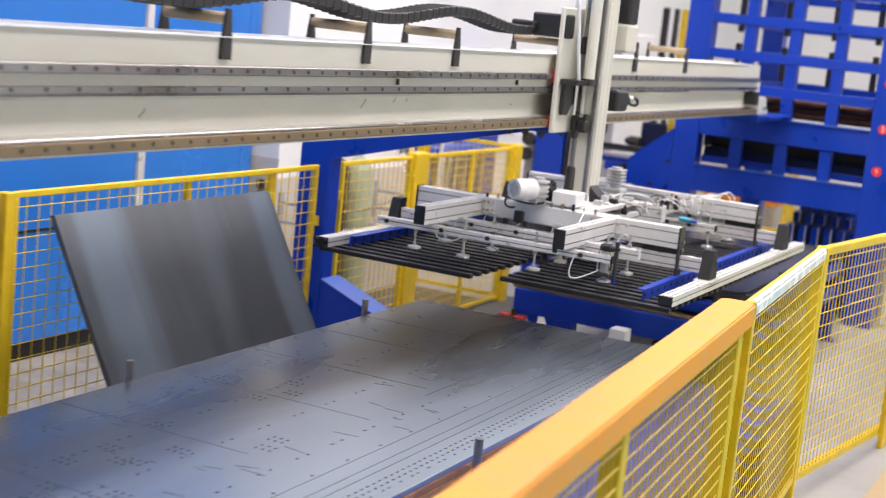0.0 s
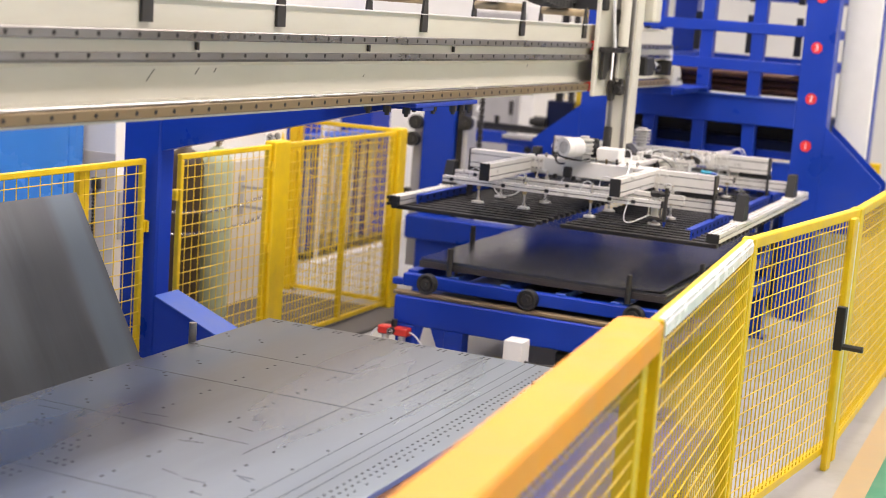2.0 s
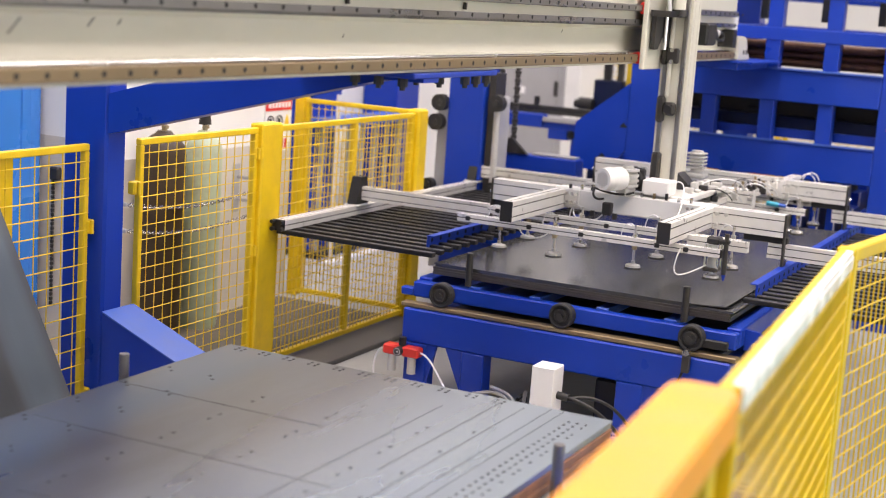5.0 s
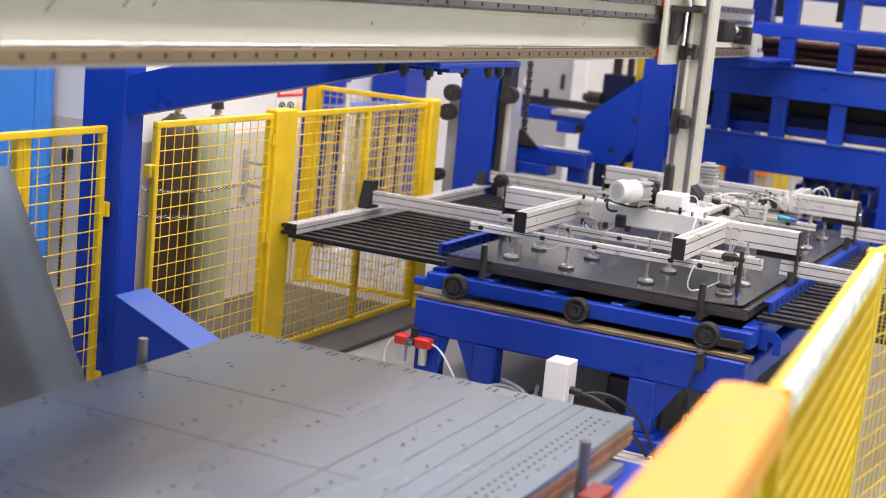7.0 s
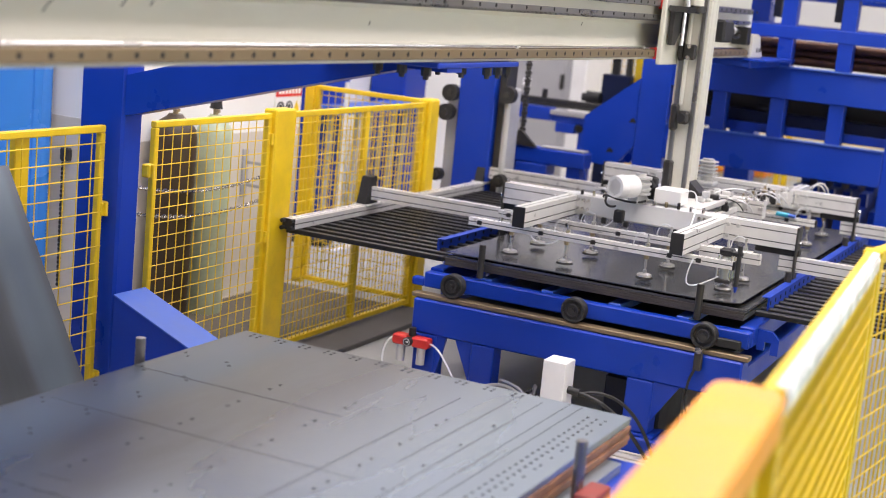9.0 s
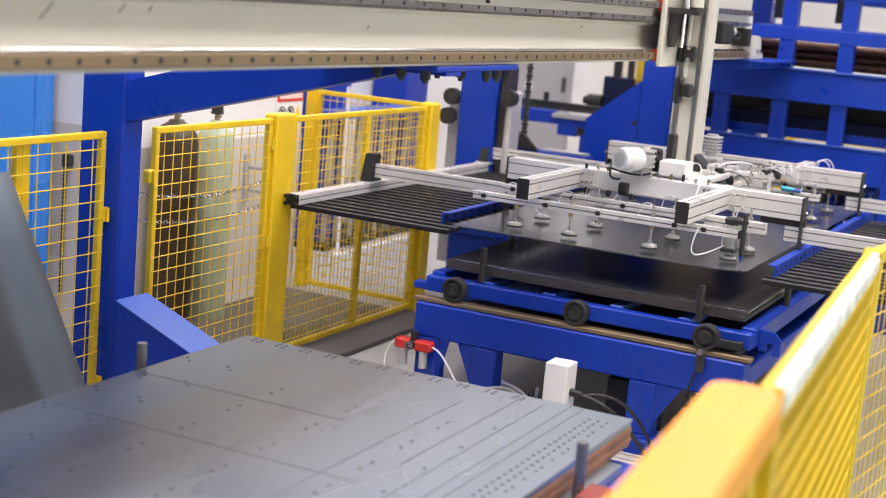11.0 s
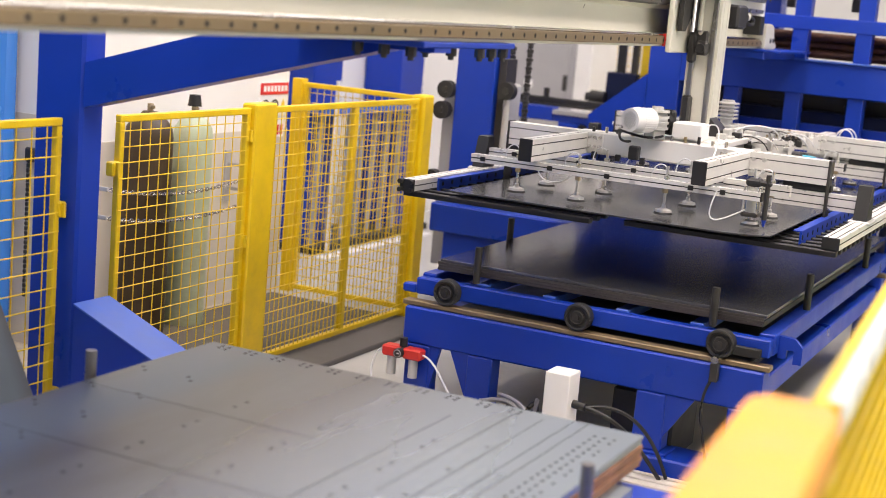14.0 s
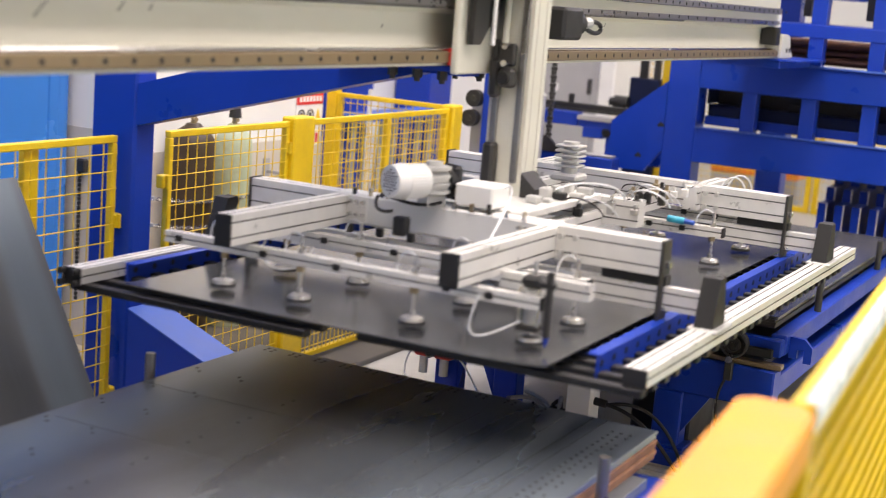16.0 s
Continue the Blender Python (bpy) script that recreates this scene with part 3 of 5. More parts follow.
# ---- stack on its rolling cart ----
def cart_and_stand():
    s = thing("rail_stand", (0.63, 1.5, 0), "blue steel stand carrying a rail for the sheet cart", "machine stand")
    for y0, y1 in ((-0.03, 0.09), (2.75, 2.87)):
        part("rail_beam", box(-0.19, 1.45, y0, y1, 0.345, 0.515, 0.008), BLUE, s)
        part("running_rail", box(-0.21, 1.47, y0 + 0.015, y0 + 0.075, 0.517, 0.54, 0.004), GREASY, s, "worn brown running rail")
        for x0, x1 in ((-0.17, -0.05), (0.14, 0.26), (0.93, 1.06), (1.32, 1.44)):
            base = 0.085 if y0 < 1 else 0.0
            part("leg", box(x0, x1, y0, y0 + 0.1, base + 0.012, 0.345, 0.006), BLUE, s)
            part("foot_plate", box(x0 - 0.03, x1 + 0.03, y0 - 0.02, y0 + 0.12, base, base + 0.012, 0.002), BLUE, s)
        part("gusset", add_prism(bmesh.new(), [(-0.05, 0.345), (-0.05, 0.12), (0.0, 0.345)], "y", y0 + 0.01, y0 + 0.03), BLUE, s)
        part("gusset", add_prism(bmesh.new(), [(0.14, 0.345), (0.14, 0.14), (0.05, 0.345)], "y", y0 + 0.01, y0 + 0.03), BLUE, s)
        part("gusset", add_prism(bmesh.new(), [(1.06, 0.345), (1.06, 0.16), (1.18, 0.345)], "y", y0 + 0.01, y0 + 0.03), BLUE, s)
    part("base_beam", box(-0.24, 1.52, -0.075, 0.15, 0.0, 0.085, 0.008), BLUE, s)
    # added dark plate that keeps the space under the stack black
    part("dark_bed_plate", box(-0.06, 1.32, 0.10, 2.74, 0.47, 0.482, 0.002), DARK, s, "dark plate added to blacken the space under the cart")
    for x in (-0.12, 1.38):
        part("side_beam", box(x - 0.05, x + 0.05, 0.09, 2.75, 0.36, 0.46, 0.006), BLUE, s)

    c = thing("sheet_cart", (0.63, 1.4, 0.54), "blue steel wheeled cart under the stack of steel sheets", "cart")
    part("front_beam", box(-0.175, 1.45, 0.035, 0.095, 0.562, 0.638, 0.006), BLUE, c)
    part("end_bracket", box(-0.245, -0.176, 0.04, 0.09, 0.562, 0.602, 0.006), BLUE, c)
    part("rear_beam", box(-0.175, 1.45, 2.78, 2.84, 0.562, 0.652, 0.006), BLUE, c)
    for x in (-0.14, 1.42):
        part("side_beam", box(x - 0.035, x + 0.035, 0.095, 2.78, 0.562, 0.652, 0.006), BLUE, c)
    for x in (0.13, 0.45, 0.79, 1.12):
        part("cross_beam", box(x - 0.03, x + 0.03, 0.095, 2.78, 0.60, 0.645, 0.004), PALE_BLUE, c)
        part("packer", box(x - 0.025, x + 0.025, 0.30, 2.75, 0.645, 0.6755, 0.003), DARK, c, "dark packing strip")
    for y in (-0.005, 2.80):
        for x in (0.0, 0.63, 1.255):
            bm = tube((x, y - 0.006, 0.60), (x, y + 0.03, 0.60), 0.060, seg=28)
            add_path(bm, [(x + math.cos(a) * 0.052, y - 0.010, 0.60 + math.sin(a) * 0.052) for a in [k * math.tau / 28 for k in range(28)]], 0.0085, 8, True)
            w = part("wheel", bm, RUBBER, c, "black steel wheel with a raised rim")
            bm = tube((x, y - 0.016, 0.60), (x, y - 0.006, 0.60), 0.032, seg=20)
            add_path(bm, [(x + math.cos(a) * 0.028, y - 0.017, 0.60 + math.sin(a) * 0.028) for a in [k * math.tau / 20 for k in range(20)]], 0.004, 6, True)
            part("hub", bm, DARK, w, "greasy steel hub")
            part("axle_nut", tube((x, y - 0.028, 0.60), (x, y - 0.016, 0.60), 0.013, seg=6), DARK, w, "dark axle nut")
    hook = [(1.455, 0.545), (1.49, 0.545), (1.49, 0.585), (1.52, 0.585), (1.52, 0.53), (1.555, 0.53), (1.555, 0.60), (1.52, 0.635), (1.455, 0.64)]
    part("hook", add_prism(bmesh.new(), hook, "y", 0.16, 0.185), BLUE, c, "blue tow hook plate")
    part("buffer", box(1.30, 1.42, 0.005, 0.03, 0.56, 0.60), BLACK, c)
    for x, y in ((0.11, 0.06), (1.195, 0.06), (1.435, 0.75), (1.435, 2.2), (-0.145, 1.0)):
        part("stop_pin", tube((x, y, 0.652), (x, y, 0.815), 0.0165, seg=14), DARK, c, "dark upright stop pin")
    part("limit_switch", box(1.24, 1.275, -0.075, -0.045, 0.45, 0.53), DARK, s, "small dark limit switch")
    part("switch_roller", tube((1.258, -0.085, 0.545), (1.258, -0.035, 0.545), 0.016, seg=12), CHROME, s)
    part("switch_cable", add_path(bmesh.new(), bend((1.245, -0.06, 0.45), (1.18, -0.07, 0.3), (1.27, -0.06, 0.2), (1.27, -0.06, 0.02)), 0.006), BLACK, s, "black switch cable")
    # the lower sheets, one above the other
    random.seed(4)
    for i in range(4):
        z = 0.6757 + i * 0.0127
        d = random.uniform(-0.006, 0.006)
        single("steel_sheet", box(-0.1 + d, 1.4 + d, 0.1 + random.uniform(-0.005, 0.005), 2.98, z, z + 0.0124, 0.0008), SHEET if i == 3 else STACK_STEEL, "dark grey mill-finish steel sheet in the cart's stack", "steel sheet",
               "sheets of the stack", base=(0.65, 1.54, z))


SHEET_BASE = (0.65, 1.54, 0.7265)


def lifted_sheet():
    bm = bmesh.new()
    nx, ny = 24, 30
    grid = [[bm.verts.new((-0.1 + 1.475 * i / nx, 0.1 + 2.88 * j / ny, 0.7265)) for j in range(ny + 1)] for i in range(nx + 1)]
    for i in range(nx):
        for j in range(ny):
            bm.faces.new((grid[i][j], grid[i + 1][j], grid[i + 1][j + 1], grid[i][j + 1]))
    for v in bm.verts:
        a = max(0.0, (v.co.x - 1.12) / 0.255)
        v.co.z += 0.012 * a * a
    r = bmesh.ops.extrude_face_region(bm, geom=list(bm.faces))
    for e in r["geom"]:
        if isinstance(e, bmesh.types.BMVert):
            e.co.z += 0.005
    bmesh.ops.recalc_face_normals(bm, faces=bm.faces)
    return single("steel_sheet", bm, SHEET, "dark glossy steel sheet lifted by the suction cups", "steel sheet", "sheets of the stack", base=SHEET_BASE)


# ---- cut sheets on the near table ----
def near_table():
    t = thing("unloading_table", (0.76, -3.4, 0), "blue steel table under the finished cut sheets", "table")
    part("table_top", box(-0.12, 2.18, -7.5, -1.86, 0.50, 0.575, 0.008), BLUE, t)
    for x in (-0.02, 0.76, 1.66, 2.08):
        for y in (-2.15, -3.6, -5.4, -7.2):
            part("leg", box(x - 0.05, x + 0.05, y - 0.05, y + 0.05, 0.0, 0.50), BLUE, t)
    for x, y in ((-0.05, -2.35), (1.575, -2.44), (-0.05, -4.3), (1.575, -4.3)):
        part("stop_pin", tube((x, y, 0.575), (x, y, 0.80 if x > 1 else 0.765), 0.017, seg=14), RAIL_STEEL, t, "worn steel upright stop pin")
    part("clamp_block", box(1.585, 1.65, -2.50, -2.36, 0.575, 0.66), BLOCK_RED, t, "dull red clamp block")
    for i in range(7):
        z = 0.5752 + i * 0.0165
        lo = i < 2
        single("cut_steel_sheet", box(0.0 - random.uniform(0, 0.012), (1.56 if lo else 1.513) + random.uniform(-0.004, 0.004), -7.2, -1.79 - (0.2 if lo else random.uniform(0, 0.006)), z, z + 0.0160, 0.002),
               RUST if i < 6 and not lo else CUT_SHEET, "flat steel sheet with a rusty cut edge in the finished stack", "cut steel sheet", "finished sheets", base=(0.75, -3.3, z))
    # the top sheet with its punched holes and score lines
    z = 0.5752 + 7 * 0.0165
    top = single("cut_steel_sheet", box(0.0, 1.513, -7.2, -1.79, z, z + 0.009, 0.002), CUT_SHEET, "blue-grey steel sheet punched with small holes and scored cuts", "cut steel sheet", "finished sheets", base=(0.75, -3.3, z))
    zt = z + 0.009
    random.seed(8)
    bm = bmesh.new()

    def slot(x, y, w=0.009, l=0.011):
        add_box(bm, x - w / 2, x + w / 2, y - l / 2, y + l / 2, zt - 0.003, zt + 0.0012, 0)
    x = 0.06
    while x < 1.2:
        for dy in (0.03, 0.055):
            slot(x, -1.79 - dy)
            slot(x + 0.028, -1.79 - dy - 0.004)
        x += 0.105
    for y in np.arange(-2.2, -6.6, -0.24):
        for x in (0.03, 0.20):
            slot(x, y)
            slot(x + 0.03, y - 0.03)
        for x in (0.48, 0.76):
            slot(x, y - 0.1)
            slot(x, y - 0.16)
        slot(1.06, y - 0.05)
        slot(1.06, y - 0.12)
        slot(1.20, y)
    y = -1.9
    while y > -6.8:
        for x in (1.40, 1.43):
            slot(x, y, 0.008, 0.012)
        if int(y * 100) % 3:
            slot(1.46, y, 0.007, 0.011)
        y -= 0.042
    for k in range(40):
        y, x = random.uniform(-6.6, -3.7), random.uniform(0.05, 0.9)
        for q in range(3):
            slot(x + q * 0.03, y)
            slot(x + q * 0.03, y - 0.04)
    part("punched_hole", bm, PUNCH, top, "rows of small dark punched holes")["kind"] = "stuff"
    bm = bmesh.new()
    for x, y0, y1 in ((0.99, -2.0, -3.6), (1.13, -1.85, -2.7), (1.22, -1.85, -6.9), (1.30, -1.8, -6.9), (1.345, -1.8, -6.9)):
        add_box(bm, x - 0.0010, x + 0.0010, y1, y0, zt - 0.003, zt + 0.0008, 0)
    for y, x0, x1 in ((-2.45, 0.0, 0.8), (-2.9, 0.05, 1.1), (-3.5, 0.0, 0.95), (-4.1, 0.1, 1.0), (-4.8, 0.0, 0.9), (-5.5, 0.0, 1.1)):
        add_box(bm, x0, x1, y - 0.0009, y + 0.0009, zt - 0.003, zt + 0.0008, 0)
    part("score_line", bm, PUNCH, top, "thin dark cut lines")
    bm = bmesh.new()
    for k in range(46):
        x, y, l, a = random.uniform(0.08, 1.15), random.uniform(-6.6, -3.3), random.uniform(0.02, 0.11), random.uniform(-0.5, 0.35)
        dx, dy = math.cos(a) * l, math.sin(a) * l
        w = random.uniform(0.0008, 0.0016)
        add_prism(bm, [(x, y - w), (x + dx, y + dy - w), (x + dx, y + dy + w), (x, y + w)], "z", zt - 0.002, zt + 0.0007)
    part("scratch", bm, PUNCH, top, "short dark scratches and scribbles")["kind"] = "stuff"


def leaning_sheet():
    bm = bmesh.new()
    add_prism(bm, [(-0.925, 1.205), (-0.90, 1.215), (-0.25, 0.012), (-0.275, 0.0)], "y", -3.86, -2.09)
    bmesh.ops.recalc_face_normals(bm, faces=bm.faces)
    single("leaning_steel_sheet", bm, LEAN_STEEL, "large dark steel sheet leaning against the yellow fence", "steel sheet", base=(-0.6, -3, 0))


# ---- storage rack ----
RY = 3.6


def numeral_disc(parent, x, z, text, r=0.042):
    d = part("number_disc", tube((x, RY - 0.006, z), (x, RY - 0.001, z), r, seg=28), DISC_RED, parent, "round red number disc")
    cu = bpy.data.curves.new("numeral", "FONT")
    cu.body, cu.size, cu.align_x, cu.align_y, cu.extrude = text, 0.066, "CENTER", "CENTER", 0.0006
    tmp = bpy.data.objects.new("numeral", cu)
    scene.collection.objects.link(tmp)
    me = bpy.data.meshes.new_from_object(tmp.evaluated_get(bpy.context.evaluated_depsgraph_get()))
    bpy.data.objects.remove(tmp)
    me.transform(Matrix.Translation(Vector((x, RY - 0.0075, z)) - BASE[parent.name]) @ pose(0, 0, 0, 90, 0, 0))
    me.materials.clear()
    me.materials.append(DISC_WHITE)
    ob = new("numeral", me)
    ob.parent = d
    tagged(ob, "white numeral")


def rack():
    r = thing("storage_rack", (0.6, 4.5, 0), "tall blue steel storage rack with numbered levels", "storage rack")
    D = 2.6
    H = 4.6
    for y in (RY, RY + D):
        for x0, x1 in ((-0.36, -0.137), (1.361, 1.60)):
            part("column", box(x0, x1, y, y + 0.2, 0.0, H, 0.006), BLUE, r)
    xs = (0.163, 0.565, 0.963)
    for x in xs:
        part("mullion", box(x, x + 0.1, RY + 0.02, RY + 0.12, 0.98, H, 0.004), BLUE, r)
    part("front_beam", box(-0.137, 1.361, RY - 0.005, RY + 0.15, 0.97, 1.205, 0.006), BLUE, r)
    part("front_beam", box(-0.137, 1.361, RY - 0.005, RY + 0.15, 1.48, 1.69, 0.006), BLUE, r)
    part("ledge", box(-0.137, 1.361, RY - 0.03, RY + 0.0, 1.690, 1.702, 0.002), PALE_BLUE, r)
    part("ledge", box(-0.137, 1.361, RY - 0.02, RY + 0.01, 1.2052, 1.2155, 0.002), PALE_BLUE, r)
    z = 1.885
    k = 0
    while z < H - 0.3:
        part("level_rail", box(-0.137, 1.361, RY + 0.01, RY + 0.11, z, z + 0.085, 0.004), BLUE, r)
        part("level_rail", box(-0.137, 1.361, RY + D, RY + D + 0.1, z, z + 0.085, 0.004), BLUE, r)
        for x in (-0.137, 1.261):
            part("side_rail", box(x, x + 0.1, RY + 0.2, RY + D, z, z + 0.08, 0.004), BLUE, r)
        z += 0.31 if k % 2 else 0.29
        k += 1
    part("front_beam", box(-0.36, 1.60, RY, RY + 0.15, H, H + 0.15, 0.006), BLUE, r)
    for out in ([(-0.75, 0.86), (-0.75, 1.19), (-0.36, 1.505), (-0.36, 1.02), (-0.48, 0.86)], [(2.05, 0.72), (2.05, 1.12), (1.60, 1.52), (1.60, 0.72)]):
        for y in (RY, RY + 0.32):
            part("gusset_plate", add_prism(bmesh.new(), out, "y", y, y + 0.025), BLUE, r, "blue sloping gusset plate")
    for x, z in ((-0.53, 0.97), (-0.385, 1.20)):
        part("lifting_hole", add_prism(bmesh.new(), [(x - 0.025, z - 0.015), (x + 0.025, z - 0.015), (x + 0.025, z), (x, z + 0.022), (x - 0.02, z)], "y", RY - 0.002, RY + 0.01), HOLE, r)
    part("beam_bracket", box(0.22, 0.60, 2.80, RY, 1.69, 1.735, 0.006), BLUE, r, "blue bracket under the beam end")
    part("beam_shoe", box(0.16, 0.70, 2.78, RY, 1.735, 1.749, 0.003), BLUE, r)
    for t, z in zip("12345", (1.36, 1.72, 2.105, 2.48, 2.86)):
        numeral_disc(r, 1.468, z, t)
    # stored tubes and drawers
    random.seed(5)
    tubes = thing("steel_tubes", (0.6, 4.6, 1.70), "bundle of rusty brown steel tubes in the rack", "steel tubes")
    n = 0
    for row in range(3):
        for i in range(7):
            yy, zz = RY + 0.25 + i * 0.062 + (row % 2) * 0.03, 1.735 + row * 0.054
            part("tube", tube((-0.3, yy, zz), (1.5, yy, zz), 0.029, seg=12), PIPE_RUST, tubes)
    for z, lab in ((1.217, "dark blue steel tray in the lowest rack level"), (2.02, "dark steel tray in the rack"), (2.42, "dark steel tray in the rack"), (2.75, "dark steel tray in the rack")):
        d = thing("tray", (0.6, RY + 1.4, z), lab, "tray", "rack trays")
        if z < 1.5:
            part("tray_body", box(-0.13, 1.35, RY + 0.24, RY + 2.4, z + 0.0, z + 0.145, 0.004), NAVY, d)
            for x in (-0.134, 1.336):
                part("tray_side", box(x, x + 0.018, RY + 0.205, RY + 2.4, z + 0.15, z + 0.262, 0.002), NAVY, d)
            part("tray_lip", box(-0.13, 1.35, RY + 0.175, RY + 0.2, z + 0.006, z + 0.068, 0.003), BLUE, d, "blue tray front")
            part("tray_load", box(-0.12, 1.34, RY + 0.42, RY + 2.3, z + 0.145, z + 0.262, 0.004), SOOT, d, "dark greasy steel load")
            for x in (0.115, 0.47, 0.94):
                part("roller", tube((x - 0.045, RY + 0.30, z + 0.165), (x + 0.045, RY + 0.30, z + 0.165), 0.032, seg=16), SOOT, d, "dark greasy roller")
        else:
            for x in (0.02, 0.44, 0.86, 1.24):
                part("tray_post", box(x, x + 0.05, RY + 0.3, RY + 0.35, z, z + 0.3, 0.003), DARK, d)


def lift_frame():
    """The blue frame with rollers and chains beside the rack."""
    g = thing("lift_column", (-1.07, 2.5, 0), "blue lift column with black guide rollers and a steel strip", "lift column")
    part("column", box(-1.20, -0.94, 2.4, 2.62, 0.0, 1.62, 0.008), BLUE, g)
    part("guide_strip", box(-0.93, -0.88, 2.44, 2.60, 0.3, 1.55, 0.003), DARK, g, "greasy dark guide strip")
    part("back_plate", box(-0.88, -0.835, 2.42, 2.60, 0.45, 1.40, 0.015), CAST, g, "worn grey side plate")
    for x, z in ((-1.25, 1.33), (-1.27, 1.20), (-0.84, 1.36), (-1.30, 0.78), (-0.84, 0.80)):
        bm = tube((x, 2.36, z), (x, 2.42, z), 0.055 if z > 1 else 0.042, seg=22)
        w = part("guide_roller", bm, RUBBER, g, "black guide roller")
        part("hub", tube((x, 2.35, z), (x, 2.362, z), 0.022, seg=12), DARK, w)
    part("cable_duct", box(-1.32, -1.24, 2.5, 2.6, 0.2, 1.30, 0.004), CABINET_GREY, g)
    for x, y, z0, z1 in ((-1.0, 3.07, 0.99, 1.95), (-0.985, 2.75, 0.0, 1.62)):
        c = thing("lift_chain", (x, y, z0), "dark greasy hanging lift chain", "chain", "lift chains")
        z = z0
        k = 0
        while z < z1:
            bm = box(x - 0.022, x + 0.022, y - 0.014, y + 0.014, z, z + 0.026, 0.006) if k % 2 else box(x - 0.014, x + 0.014, y - 0.02, y + 0.02, z, z + 0.03, 0.006)
            part("link", bm, DARK, c)
            z += 0.028
            k += 1
    g = thing("lift_crosshead", (-0.7, 2.3, 0), "heavy blue cross beam of the sheet lift", "lift beam")
    part("beam", box(-1.205, -0.19, 2.2, 2.38, 0.465, 0.642, 0.01), BLUE, g)
    part("web", box(-1.12, -0.19, 2.24, 2.36, 0.25, 0.465, 0.006), BLUE, g)
    part("support", box(-1.12, -0.95, 2.24, 2.36, 0.0, 0.25, 0.008), BLUE, g)
    part("support", box(-0.4, -0.25, 2.24, 2.36, 0.0, 0.25, 0.008), BLUE, g)
    g = thing("lift_side_beam", (-0.8, 3.1, 0.8), "blue horizontal beam with a chain anchor", "lift beam")
    part("beam", box(-1.15, -0.50, 3.02, 3.16, 0.868, 0.978, 0.008), BLUE, g)
    part("wear_strip", box(-0.84, -0.52, 3.04, 3.14, 0.980, 0.992, 0.003), CABINET_GREY, g, "worn grey strip on the beam")
    part("drive_box", box(-1.0, -0.77, 3.0, 3.18, 0.79, 0.867, 0.008), BLUE, g, "blue gear housing")
    part("anchor", add_prism(bmesh.new(), [(-1.03, 0.98), (-0.86, 0.98), (-0.98, 1.085), (-1.03, 1.085)], "y", 3.0, 3.03), DARK, g, "dark chain anchor")
    part("post", box(-1.13, -1.03, 3.05, 3.15, 0.0, 0.868, 0.006), BLUE, g)
    part("post", box(-0.64, -0.54, 3.05, 3.15, 0.0, 0.868, 0.006), BLUE, g)
    g = thing("lift_rear_beam", (-1.4, 4.6, 1.1), "long blue beam with a black guard strip behind the lift", "lift beam")
    part("beam", box(-2.0, -1.39, 4.55, 4.67, 1.03, 1.135, 0.006), BLUE, g)
    part("end_plate", box(-1.388, -0.95, 4.53, 4.67, 1.085, 1.12, 0.004), CABINET_GREY, g, "pale grey steel end plate")
    part("end_beam", box(-1.388, -0.9, 4.56, 4.66, 1.03, 1.084, 0.004), BLUE, g)
    part("drive_box", box(-1.34, -1.17, 4.55, 4.68, 0.95, 1.03, 0.006), BLUE, g, "blue gear housing")
    part("knob", tube((-1.15, 4.56, 1.0), (-1.12, 4.52, 1.0), 0.03, seg=14), BLACK, g, "black round knob")
    part("guard", box(-2.0, -0.93, 4.68, 4.74, 1.155, 1.20, 0.006), BLACK, g, "black guard strip")
    part("guard_foot", box(-1.98, -0.95, 4.67, 4.72, 1.135, 1.155, 0.003), DARK, g)
    part("guard_post", box(-1.53, -1.49, 4.67, 4.70, 1.20, 1.27, 0.004), BLACK, g, "short black upright")
    for x in (-1.95, -1.1):
        part("support", box(x - 0.05, x + 0.05, 4.58, 4.66, 0.0, 1.03, 0.004), BLUE, g)
    g = thing("lift_mast", (-1.05, 5.3, 0), "dark blue rear lift mast with a yellow guard edge", "lift column")
    part("mast", box(-1.22, -0.97, 5.2, 5.4, 0.0, 1.42, 0.008), NAVY, g)
    part("guide_rail", box(-1.15, -1.09, 5.22, 5.28, 1.42, 2.6, 0.004), BLACK, g, "black guide rail")
    part("guide_rail", box(-1.03, -0.985, 5.22, 5.28, 1.42, 2.6, 0.004), DARK, g)
    part("guard_edge", box(-0.965, -0.90, 5.26, 5.30, 0.0, 2.6, 0.004), YELLOW, g, "yellow guard edge")
    part("motor", add_tube(tube((-1.32, 5.16, 1.21), (-1.2, 5.16, 1.21), 0.055, seg=16), (-1.36, 5.16, 1.21), (-1.32, 5.16, 1.21), 0.035, seg=12), BLACK, g, "black drive motor")


# ---- gripper ----
GBASE = (0.65, 1.3, 0.735)


